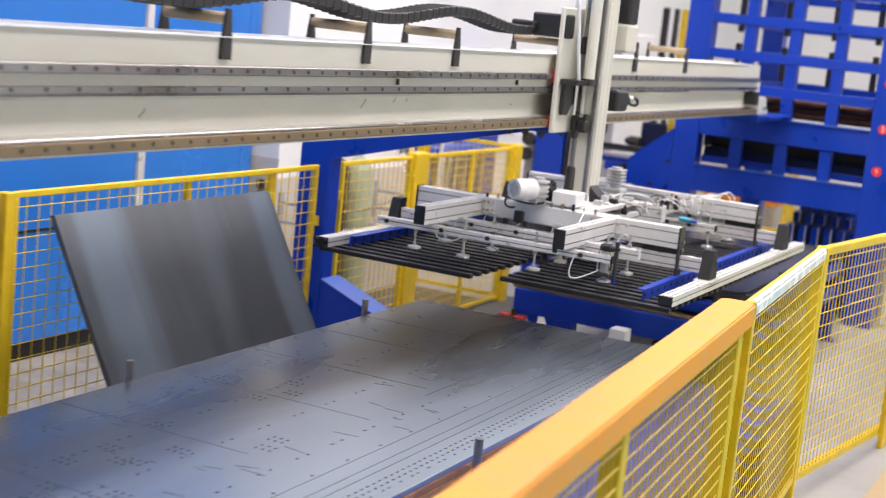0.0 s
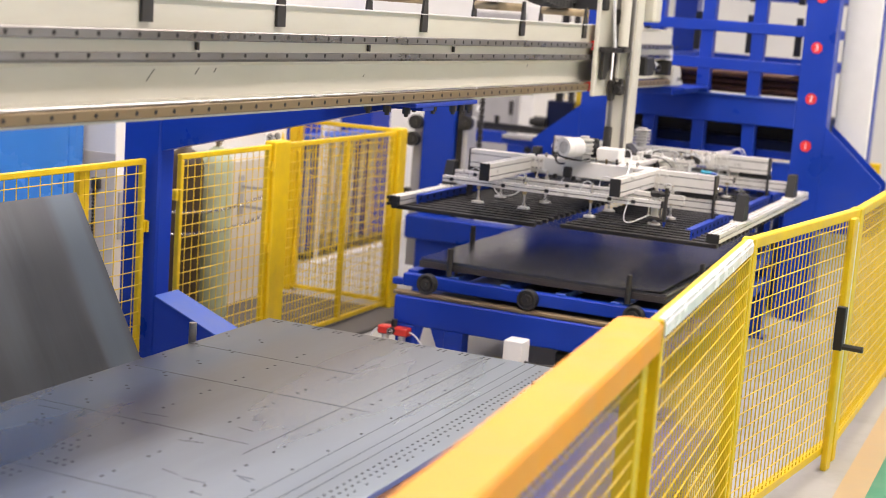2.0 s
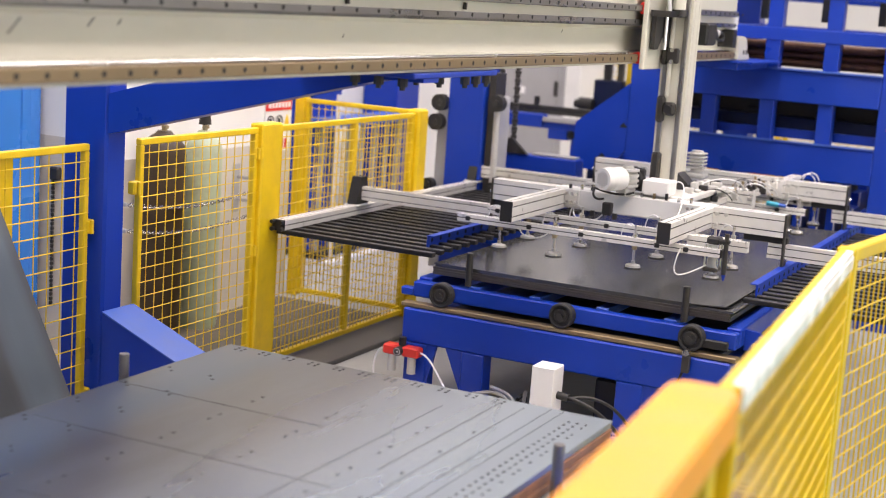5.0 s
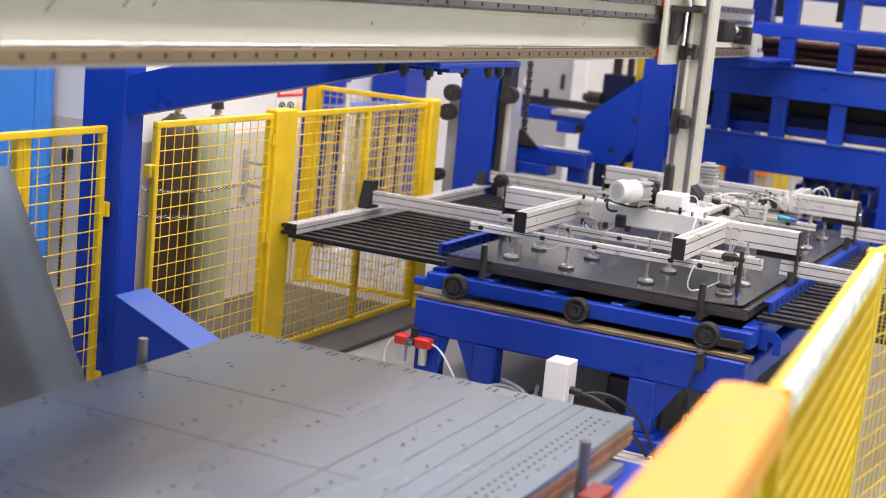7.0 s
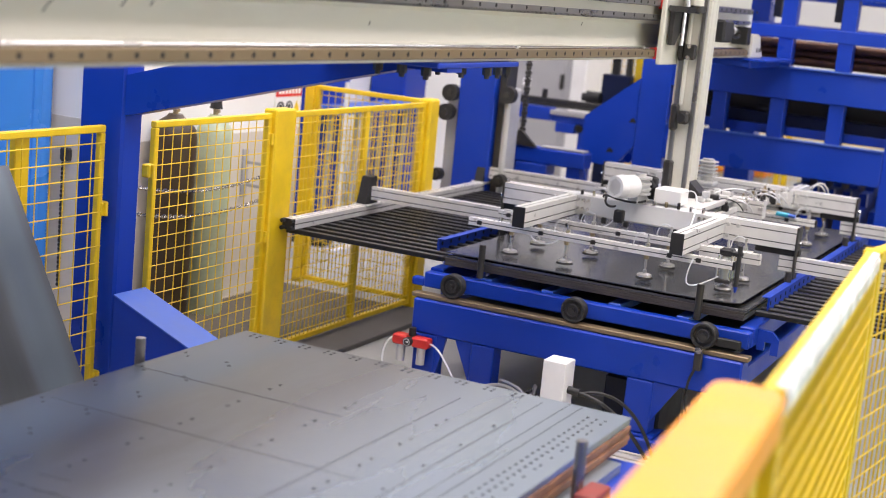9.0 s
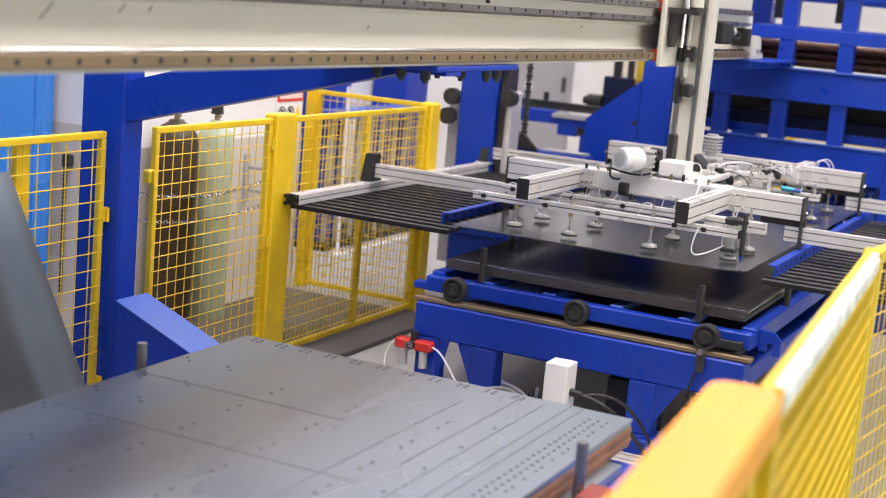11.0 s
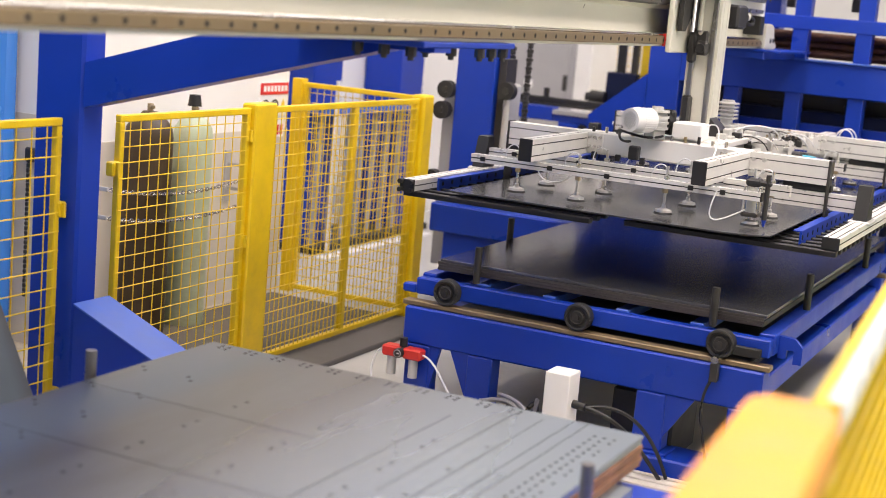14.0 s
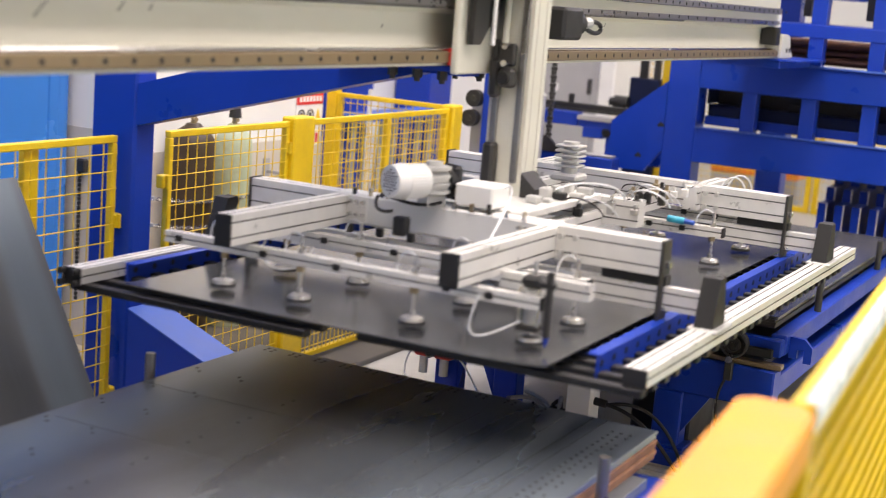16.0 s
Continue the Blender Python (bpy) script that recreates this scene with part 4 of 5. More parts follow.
def suction_cup(parent, x, y, z_bar, cylinder=False):
    bm = tube((x, y, 0.742), (x, y, 0.752), 0.037, 0.035, 22)
    add_tube(bm, (x, y, 0.752), (x, y, 0.758), 0.030, 0.014, 20)
    add_tube(bm, (x, y, 0.758), (x, y, 0.772), 0.0095, seg=10)
    c = part("suction_cup", bm, STEEL, parent, "pale round suction cup with a dark rubber lip")
    part("lip", tube((x, y, 0.7325), (x, y, 0.7418), 0.042, 0.038, seg=22), RUBBER, c, "black rubber lip")
    part("rod", tube((x, y, 0.775), (x, y, z_bar + 0.075), 0.0062, seg=10), STEEL, c)
    for dz in (-0.04, 0.02):
        part("nut", tube((x, y, z_bar + dz), (x, y, z_bar + dz + 0.016), 0.013, seg=6), BRASS_STRIP if dz < 0 else STEEL, c, "worn lock nut")
    if not cylinder:
        part("air_hose", add_path(bmesh.new(), bend((x, y, z_bar + 0.05), (x + 0.0, y, z_bar + 0.095), (x - 0.085, y + 0.03, z_bar + 0.095), (x - 0.08, y + 0.03, z_bar + 0.0)), 0.003), HOSE, c, "clear curved air hose")
    return c


def gripper():
    g = thing("sheet_gripper", GBASE, "aluminium suction gripper frame on a white vertical column", "gripper")
    # long beams along the sheet
    for x, ya, yb in ((0.25, 0.135, 0.84), (1.04, 0.135, 0.84), (0.25, 2.36, 2.82), (1.04, 2.36, 2.82)):
        b = part("end_beam", bar("y", ya, yb, x - 0.03, x + 0.03, 0.892, 0.990, 0.049), ALUMINIUM, g)
        for y in ((ya - 0.008,) if ya < 1 else (yb,)):
            part("end_cap", box(x - 0.031, x + 0.031, y, y + 0.008, 0.891, 0.991, 0.003), BLACK, b, "black plastic end cap")
    # tall fixed side beams with hanging plates
    for y in (0.88, 2.45):
        for x0, x1, s in ((-0.14, 0.22, -1), (1.07, 1.43, 1)):
            b = part("side_beam", bar("x", x0, x1, y - 0.04, y + 0.04, 0.885, 0.995, 0.055), ALUMINIUM, g)
            xe = x0 if s < 0 else x1
            part("hanger_plate", box(xe - 0.008 if s < 0 else xe, xe if s < 0 else xe + 0.012, y - 0.05, y + 0.03, 0.70, 1.0, 0.004), DARK, b, "dark hanging plate")
            part("slide_block", box(xe - 0.02 - (0.0 if s < 0 else 0.18), xe + 0.02 + (0.18 if s < 0 else 0.0), y - 0.025, y + 0.025, 0.852, 0.885, 0.004), BLACK, b, "black slide block")
            for dz in (0.78, 0.92):
                part("plate_bolt", tube((xe + s * 0.008, y - 0.01, dz), (xe + s * 0.026, y - 0.01, dz), 0.011, seg=8), CHROME, b, "bright hex bolt")
            xi = x1 if s < 0 else x0
            for k in range(4):
                dx, dz = (k % 2) * 0.05, (k // 2) * 0.055
                xx = xi + s * (0.02 + dx)
                part("corner_bolt", tube((xx, y - 0.058, 0.91 + dz), (xx, y - 0.04, 0.91 + dz), 0.010, seg=8), CAST, b, "cast corner bolt")
    # cross beams
    part("cross_beam", box(0.222, 1.068, 0.825, 0.925, 0.892, 1.0, 0.008), WHITE_PAINT, g, "plain pale cross beam under the motor")
    for y0, y1 in ((1.62, 1.70), (2.41, 2.49)):
        part("cross_beam", bar("x", 0.22, 1.07, y0, y1, 0.90, 1.0, 0.05), ALUMINIUM, g)
    for x in (0.40, 0.90):
        part("centre_rail", bar("y", 0.925, 2.405, x - 0.03, x + 0.03, 0.89, 0.95, 0.06), ALUMINIUM, g)
    for x in (0.32, 0.97):
        fp = part("fixing_plate", box(x - 0.04, x + 0.04, 0.817, 0.8245, 0.905, 0.995, 0.004), ALUMINIUM, g)
        for k in range(6):
            bx, bz = x - 0.026 + 0.026 * (k % 3), 0.928 + 0.045 * (k // 3)
            part("plate_bolt", tube((bx, 0.805, bz), (bx, 0.817, bz), 0.008, seg=8), CHROME, fp, "bright hex bolt")
    for k in range(11):
        x, y = 0.31 + 0.065 * k, 0.815
        part("hose_fitting", tube((x, y, 1.0), (x, y, 1.022 + 0.006 * (k % 3)), 0.008, seg=6), (BLACK, CHROME, CHROME, BRASS_STRIP)[k % 4], g)
    random.seed(21)
    for k in range(26):
        x, y = random.uniform(0.90, 1.06), random.uniform(1.18, 2.30)
        z0, tall = 0.95, random.uniform(0.02, 0.055)
        bm = box(x - 0.014, x + 0.014, y - 0.012, y + 0.012, z0, z0 + tall, 0.003)
        add_tube(bm, (x, y, z0 + tall), (x, y, z0 + tall + 0.018), 0.008, seg=8)
        part("air_fitting", bm, random.choice((STEEL, STEEL, BLACK, BRASS_STRIP, ALUMINIUM, DARK)), g, "small push-in air fitting")
    for k in range(7):
        x, y = random.uniform(0.88, 1.0), random.uniform(1.2, 2.1)
        part("air_hose", add_path(bmesh.new(), bend((x, y, 1.0), (x + 0.02, y - 0.05, 1.04), (x + 0.12, y - 0.02, 1.04), (x + 0.13, y + 0.08, 0.96)), 0.003), random.choice((HOSE, HOSE, BLACK)), g, "thin air hose")
    part("tooth_rack", box(0.58, 0.62, 1.42, 1.60, 1.012, 1.024, 0.002), STEEL, g, "steel toothed strip")
    for x in (0.36, 0.48, 0.60, 0.86, 1.0):
        part("hose_clip", box(x - 0.012, x + 0.012, 0.70, 0.72, 0.884, 0.915, 0.003), BLACK, g, "black hose clip")
    part("cable_plug", box(0.53, 0.58, 0.70, 0.74, 0.90, 0.965, 0.006), BLACK, g, "black cable plug")
    part("mount_plate", box(0.42, 0.92, 0.90, 1.62, 0.985, 1.012, 0.004), ALUMINIUM, g)
    part("connection_box", box(0.69, 0.83, 0.83, 0.97, 1.012, 1.09, 0.006), WHITE_PAINT, g, "white connection box")
    # suction bars
    for y in (0.26, 0.62, 2.05, 2.5):
        z0, z1 = (0.845, 0.882)
        b = part("suction_bar", bar("x", -0.06, 1.28, y - 0.018, y + 0.018, z0, z1, 0.036), ALUMINIUM, g)
        for x in (0.0, 0.33, 0.60, 0.98, 1.12):
            if x == 0.0:
                part("end_cap", box(1.28, 1.288, y - 0.019, y + 0.019, z0 - 0.001, z1 + 0.001, 0.002), BLACK, b, "black plastic end cap")
            part("fitting", box(x - 0.012, x + 0.012, y - 0.026, y - 0.018, z0 + 0.008, z1 - 0.008, 0.002), BLACK, b, "small black fitting")
        for x in (0.17, 0.46, 0.865, 1.24):
            if y == 0.26 and x == 1.24:
                continue
            suction_cup(g, x, y, 0.865)
    # corner cup with its air cylinder and probe
    suction_cup(g, 1.235, 0.30, 0.90, True)
    part("air_cylinder", tube((1.235, 0.30, 0.79), (1.235, 0.30, 0.895), 0.024, seg=16), CAST, g, "grey air cylinder")
    bm = bmesh.new()
    for dx, dy in ((-0.03, -0.03), (0.03, -0.03), (0.03, 0.03), (-0.03, 0.03)):
        add_tube(bm, (1.235 + dx, 0.30 + dy, 0.775), (1.235 + dx, 0.30 + dy, 0.9), 0.0045, seg=6)
    part("tie_rod", bm, CHROME, g)
    part("clamp", box(1.205, 1.27, 0.265, 0.33, 0.90, 0.935, 0.01), BLACK, g, "black clamp block")
    part("clamp_arm", box(1.27, 1.32, 0.24, 0.27, 0.91, 0.932, 0.006), BLACK, g, "black clamp arm")
    part("clamp", box(1.20, 1.27, 0.262, 0.338, 0.772, 0.79, 0.004), DARK, g)
    part("probe", tube((1.305, 0.25, 0.77), (1.305, 0.25, 0.96), 0.011, seg=10), DARK, g, "dark probe rod")
    part("probe_tip", tube((1.305, 0.25, 0.742), (1.305, 0.25, 0.77), 0.004, 0.011, 10), BLUE, g, "blue probe tip")
    part("short_bar", bar("x", 1.07, 1.36, 0.42, 0.46, 0.855, 0.905, 0.05), ALUMINIUM, g)
    part("air_hose", add_path(bmesh.new(), bend((1.10, 0.22, 0.87), (1.05, 0.18, 0.70), (1.12, 0.2, 0.74), (1.215, 0.27, 0.80)), 0.0035), HOSE, g, "clear looping air hose")
    part("air_hose", add_path(bmesh.new(), bend((0.80, 0.95, 1.06), (0.90, 0.9, 1.14), (1.0, 0.62, 1.08), (1.0, 0.40, 0.93)), 0.0035), HOSE, g, "clear looping air hose")
    for y in (2.52, 2.62):
        part("air_hose", add_path(bmesh.new(), bend((1.12, y, 0.95), (1.12, y, 1.06), (1.22, y + 0.02, 1.06), (1.22, y + 0.04, 0.95)), 0.0035), HOSE, g, "clear looping air hose")
    for y in (0.45, 1.2):
        part("air_hose", add_path(bmesh.new(), bend((0.20, y, 0.87), (0.16, y - 0.05, 0.76), (0.36, y - 0.02, 0.74), (0.38, y, 0.87)), 0.0036), HOSE, g, "clear looping air hose")
    part("feed_valve", tube((1.06, 2.02, 0.895), (1.13, 2.02, 0.892), 0.014, seg=12), CYAN, g, "cyan air filter tube")
    part("feed_plug", tube((1.13, 2.02, 0.892), (1.17, 2.02, 0.89), 0.010, seg=12), PALE_BLUE, g, "pale blue hose plug")
    random.seed(3)
    for i in range(9):
        x, y = 0.80 + random.uniform(0, 0.10), 1.12 + i * 0.055
        z0 = 1.012
        bm = box(x, x + random.uniform(0.03, 0.06), y, y + 0.04, z0, z0 + random.uniform(0.015, 0.045), 0.004)
        part("valve", bm, random.choice((CAST, BLACK, BRASS_STRIP, CAST)), g, "small pneumatic valve")
    part("valve_hose", add_path(bmesh.new(), bend((0.9, 1.2, 1.06), (0.95, 1.3, 1.10), (1.05, 1.5, 1.08), (1.02, 1.6, 1.0)), 0.004), HOSE, g)
    # drive motors
    fx, fy, mz = 0.53, 0.61, 1.10
    turn = Matrix.Translation((fx + 0.022, fy + 0.06, 1.0)) @ Matrix.Rotation(radians(-24), 4, "Z") @ Matrix.Scale(0.88, 4) @ Matrix.Translation((-fx, -fy, -1.0))

    def turned(bm):
        bmesh.ops.transform(bm, matrix=turn, verts=bm.verts)
        return bm
    bm = tube((fx, fy, mz), (fx, fy + 0.125, mz), 0.0635, seg=30)
    m = part("motor", turned(bm), WHITE_PAINT, g, "white finned electric motor")
    for k in range(36):
        a = k * math.tau / 36
        bm = box(fx + math.cos(a) * 0.064 - 0.0022, fx + math.cos(a) * 0.064 + 0.0022, fy + 0.03, fy + 0.12, mz + math.sin(a) * 0.064 - 0.0022, mz + math.sin(a) * 0.064 + 0.0022, 0)
        part("fin", turned(bm), WHITE_PAINT, m)
    part("fan_cover", turned(tube((fx, fy - 0.03, mz), (fx, fy + 0.025, mz), 0.062, 0.070, 30)), WHITE_PAINT, m)
    bm = bmesh.new()
    for i in range(-4, 5):
        for j in range(-4, 5):
            px, pz = i * 0.0125 + (j % 2) * 0.0062, j * 0.0112
            if px * px + pz * pz < 0.045 ** 2:
                add_tube(bm, (fx + px, fy - 0.0315, mz + pz), (fx + px, fy - 0.029, mz + pz), 0.0036, seg=6)
    part("fan_grille", turned(bm), HOLE, m, "dark round vent holes")["kind"] = "stuff"
    bm = box(fx - 0.045, fx + 0.045, fy + 0.125, fy + 0.23, mz - 0.055, mz + 0.045, 0.015)
    for k in range(4):
        part("gearbox_fin", turned(tube((fx, fy + 0.178, mz - 0.045 + k * 0.03), (fx, fy + 0.178, mz - 0.033 + k * 0.03), 0.066, seg=22)), CAST, m)
    add_tube(bm, (fx, fy + 0.178, mz - 0.06), (fx, fy + 0.178, mz + 0.075), 0.032, seg=18)
    part("gearbox", turned(bm), CAST, m, "cast finned gearbox")
    bm = tube((fx, fy + 0.23, mz), (fx, fy + 0.27, mz), 0.05, seg=20)
    add_box(bm, fx - 0.05, fx + 0.05, fy + 0.25, fy + 0.29, mz - 0.075, mz + 0.06, 0.02)
    part("coupling", turned(bm), BLACK, m, "black coupling housing")
    part("cable", add_path(bmesh.new(), bend((fx - 0.02, fy + 0.02, mz - 0.06), (fx - 0.03, fy, mz - 0.09), (fx - 0.01, fy, mz - 0.12), (fx + 0.02, fy + 0.05, mz - 0.11)), 0.006), BLACK, m)
    part("pedestal", turned(box(fx - 0.035, fx + 0.035, fy + 0.13, fy + 0.22, 1.0, mz - 0.055, 0.004)), CAST, m)
    bm = bmesh.new()
    add_tube(bm, (0.645, 1.95, 1.0), (0.645, 1.95, 1.158), 0.034, seg=18)
    add_box(bm, 0.585, 0.705, 1.89, 2.01, 1.0, 1.03, 0.008)
    gb = part("gearbox", bm, CAST, g, "cast finned gearbox behind the column")
    for k in range(5):
        part("gearbox_fin", box(0.595, 0.695, 1.90, 2.0, 1.055 + k * 0.02, 1.066 + k * 0.02, 0.012), CAST, gb)
    bm = bmesh.new()
    add_path(bm, bend((0.42, 0.9, 1.03), (0.5, 0.85, 1.10), (0.6, 0.82, 1.0), (0.63, 0.86, 1.05)), 0.006)
    add_path(bm, bend((0.44, 0.78, 1.01), (0.46, 0.7, 1.06), (0.58, 0.72, 0.98), (0.66, 0.8, 1.02)), 0.006)
    part("cable", bm, BLACK, g, "black cables by the motor")
    # column
    c = part("column", bar("z", 1.012, 3.1, 0.645, 0.795, 1.22, 1.36, 0.07), CREAM, g, "white vertical column of the gripper")
    c.location.x = -0.04
    part("column_rail", box(0.66, 0.685, 1.205, 1.22, 1.06, 3.05, 0.003), RAIL_STEEL, c, "steel guide rail")
    part("column_rail", box(0.755, 0.78, 1.205, 1.22, 1.06, 3.05, 0.003), RAIL_STEEL, c, "steel guide rail")
    part("foot_bracket", add_prism(bmesh.new(), [(1.36, 1.012), (1.45, 1.012), (1.45, 1.04), (1.36, 1.14)], "x", 0.66, 0.78), DARK, c, "dark triangular foot bracket")
    part("foot_bracket", add_prism(bmesh.new(), [(0.795, 1.012), (0.855, 1.012), (0.855, 1.045), (0.795, 1.10)], "y", 1.22, 1.34), DARK, c, "dark triangular foot bracket")
    part("foot_bracket", box(0.655, 0.70, 1.165, 1.22, 1.03, 1.20, 0.01), DARK, c, "dark lower stop")
    bm = box(0.655, 0.70, 1.165, 1.204, 1.36, 1.50, 0.012)
    add_box(bm, 0.70, 0.76, 1.15, 1.20, 1.40, 1.47, 0.012)
    part("column_stop", bm, DARK, c, "dark stop with a roller on the column")
    part("stop_roller", tube((0.73, 1.13, 1.435), (0.73, 1.15, 1.435), 0.022, seg=14), BLACK, c)
    bm = bmesh.new()
    add_path(bm, [(0.70, 1.198, 1.5 + 0.1 * k) for k in range(15)], 0.012, 8)
    part("column_hose", bm, CREAM, c, "pale conduit along the column")
    # guide combs
    for x, y0 in ((-0.225, 0.26), (1.458, 0.28)):
        s = -1 if x < 0 else 1
        cb = part("guide_comb", box(x - 0.005, x + 0.005, y0, 2.86, 0.664, 0.738, 0.001), BLUE, g, "blue comb plate that guides the slats")
        part("flange", box(x - 0.005 if s < 0 else x - 0.034, x + 0.034 if s < 0 else x + 0.005, y0, 2.86, 0.738, 0.743, 0.001), BLUE, cb)
        bm = bmesh.new()
        for i in range(26):
            y = 0.30 + i * 0.1
            add_tube(bm, (x + 0.0045, y, 0.715), (x + 0.0065, y, 0.715), 0.011, seg=10)
        part("guide_hole", bm, HOLE, cb, "row of dark guide holes")["kind"] = "stuff"
    # sliding forks
    forks = []
    for s in (-1, 1):
        rx = -0.28 if s < 0 else 1.60
        f = part("sliding_fork", bar("y", 0.06 if s < 0 else 0.20, 2.95, rx - 0.035, rx + 0.035, 0.695, 0.745, 0.035), ALUMINIUM, g, "aluminium outer rail of the sliding fork")
        if s < 0:
            cap = box(rx - 0.037, rx + 0.037, 0.05, 0.06, 0.690, 0.748, 0.002)
            for dx in (-0.026, 0.026):
                add_tube(cap, (rx + dx, 0.025, 0.70), (rx + dx, 0.05, 0.70), 0.011, seg=10)
                add_tube(cap, (rx + dx, 0.025, 0.738), (rx + dx, 0.05, 0.738), 0.011, seg=10)
            part("end_cap", cap, BLACK, f, "black end cap with bolt heads")
        if s > 0:
            part("end_cap", box(rx - 0.036, rx + 0.036, 0.192, 0.20, 0.694, 0.746, 0.002), BLACK, f, "black plastic end cap")
        inner = rx + (-s) * 0.88
        for i in range(27):
            y = 0.10 + i * 0.1
            if s > 0 and i == 0:
                continue
            a, b = sorted((rx + 0.03 * s, inner))
            part("slat", box(a, b, y - 0.020, y + 0.020, 0.668, 0.692, 0.003), ROD, f, "black slat")
        for y in (0.88, 2.45):
            a, b = sorted((rx + s * 0.01, rx - s * 0.95))
            part("slide_bar", bar("x", a, b, y - 0.02, y + 0.02, 0.775, 0.85, 0.04), ALUMINIUM, f, "grooved sliding bar")
            tri = [(y - 0.08, 0.745), (y + 0.06, 0.745), (y + 0.05, 0.80), (y + 0.02, 0.905), (y - 0.030, 0.905), (y - 0.045, 0.86)]
            part("post_bracket", add_prism(bmesh.new(), tri, "x", rx - 0.03, rx + 0.03), BLACK, f, "black tapered post bracket")
            part("bracket_roller", tube((rx - 0.02, y + 0.035, 0.885), (rx + 0.02, y + 0.035, 0.885), 0.022, seg=14), BLACK, f)
            part("bracket_base", box(rx - 0.05, rx + 0.05, y - 0.085, y + 0.085, 0.738, 0.752, 0.004), CAST, f)
        forks.append((f, s))
    return g, forks


CBASE = (0.6, 1.25, 1.75)


def carriage():
    c = thing("gantry_carriage", CBASE, "carriage of the gantry with a servo motor and cable chain", "carriage")
    part("carriage_plate", box(0.572, 0.60, 0.95, 1.62, 1.725, 2.42, 0.006), CREAM, c)
    part("rail_block", box(0.552, 0.575, 0.96, 1.10, 2.005, 2.065), RED, c, "red rail wiper block")
    part("rail_block", box(0.552, 0.575, 0.96, 1.10, 1.752, 1.812), RED, c, "red rail wiper block")
    part("front_cheek", add_prism(bmesh.new(), [(0.99, 2.0), (1.19, 2.0), (1.19, 1.965), (1.05, 1.83), (0.99, 1.83)], "x", 0.612, 0.634), DARK, c, "dark steel bracket plate")
    part("screw_tube", tube((0.70, 1.15, 2.04), (0.70, 1.15, 2.70), 0.032, seg=18), CREAM, c, "cream tube of the lifting screw")
    part("screw_nut", tube((0.70, 1.15, 2.005), (0.70, 1.15, 2.04), 0.045, seg=18), DARK, c, "dark flange nut")
    part("bracket", add_prism(bmesh.new(), [(0.61, 2.0), (0.70, 2.0), (0.72, 2.03), (0.61, 2.03)], "y", 0.96, 1.2), DARK, c)
    for z in (1.80, 2.22):
        bm = box(0.612, 0.645, 1.19, 1.40, z - 0.05, z + 0.05, 0.008)
        add_box(bm, 0.645, 0.71, 1.175, 1.202, z - 0.04, z + 0.04, 0.008)
        part("guide_shoe", bm, DARK, c, "dark guide shoe on the column rail")
        for dz in (-0.03, 0.03):
            part("shoe_bolt", tube((0.68, 1.15, z + dz), (0.68, 1.20, z + dz), 0.012, seg=8), CHROME, c)
    part("brake_rod", tube((0.645, 1.12, 1.83), (0.645, 1.12, 2.0), 0.012, seg=10), CHROME, c)
    # drive motors
    bm = box(0.66, 0.78, 1.44, 1.62, 1.86, 1.98, 0.012)
    add_tube(bm, (0.72, 1.62, 1.92), (0.72, 1.70, 1.92), 0.045, seg=18)
    part("servo_motor", bm, BLACK, c, "black servo motor")
    part("motor_plug", tube((0.72, 1.70, 1.92), (0.73, 1.80, 1.925), 0.022, seg=10), CAST, c, "grey cable plug")
    part("motor_cable", add_path(bmesh.new(), bend((0.73, 1.80, 1.925), (0.74, 1.95, 1.95), (0.74, 1.95, 1.85), (0.73, 1.78, 1.9)), 0.009), BLACK, c)
    bm = box(0.66, 0.80, 1.44, 1.60, 2.20, 2.36, 0.012)
    part("gearbox", bm, CREAM, c, "cream gearbox housing")
    part("servo_motor", box(0.665, 0.795, 1.445, 1.585, 2.362, 2.75, 0.012), BLACK, c, "black upright servo motor")
    part("guard", box(0.615, 0.64, 1.40, 1.44, 1.80, 2.4, 0.006), CREAM, c)
    part("upright_cable", add_path(bmesh.new(), bend((0.64, 1.0, 2.42), (0.66, 0.98, 2.6), (0.66, 1.02, 2.2), (0.68, 1.06, 2.02)), 0.01), HOSE, c, "white cable on the carriage")
    part("chain_arm", box(0.40, 0.62, 0.96, 1.06, 2.25, 2.38, 0.01), BLACK, c, "dark chain anchor")
    # cable chain lying over the rollers, in stiff links
    chain = part("cable_chain", box(0.30, 0.44, 0.90, 0.97, 2.28, 2.33, 0.01), BLACK, c, "black plastic cable chain")
    y = 0.90
    while y > -3.6:
        y0 = y - 0.058
        mid = y - 0.03
        sag = 0.032 * math.sin((mid + 0.35) * 4.2)
        z = 2.305 + sag
        part("chain_link", box(0.30, 0.44, y0 - 0.006, y, z - 0.026, z + 0.026, 0.006), BLACK, chain)
        y -= 0.06
    return c


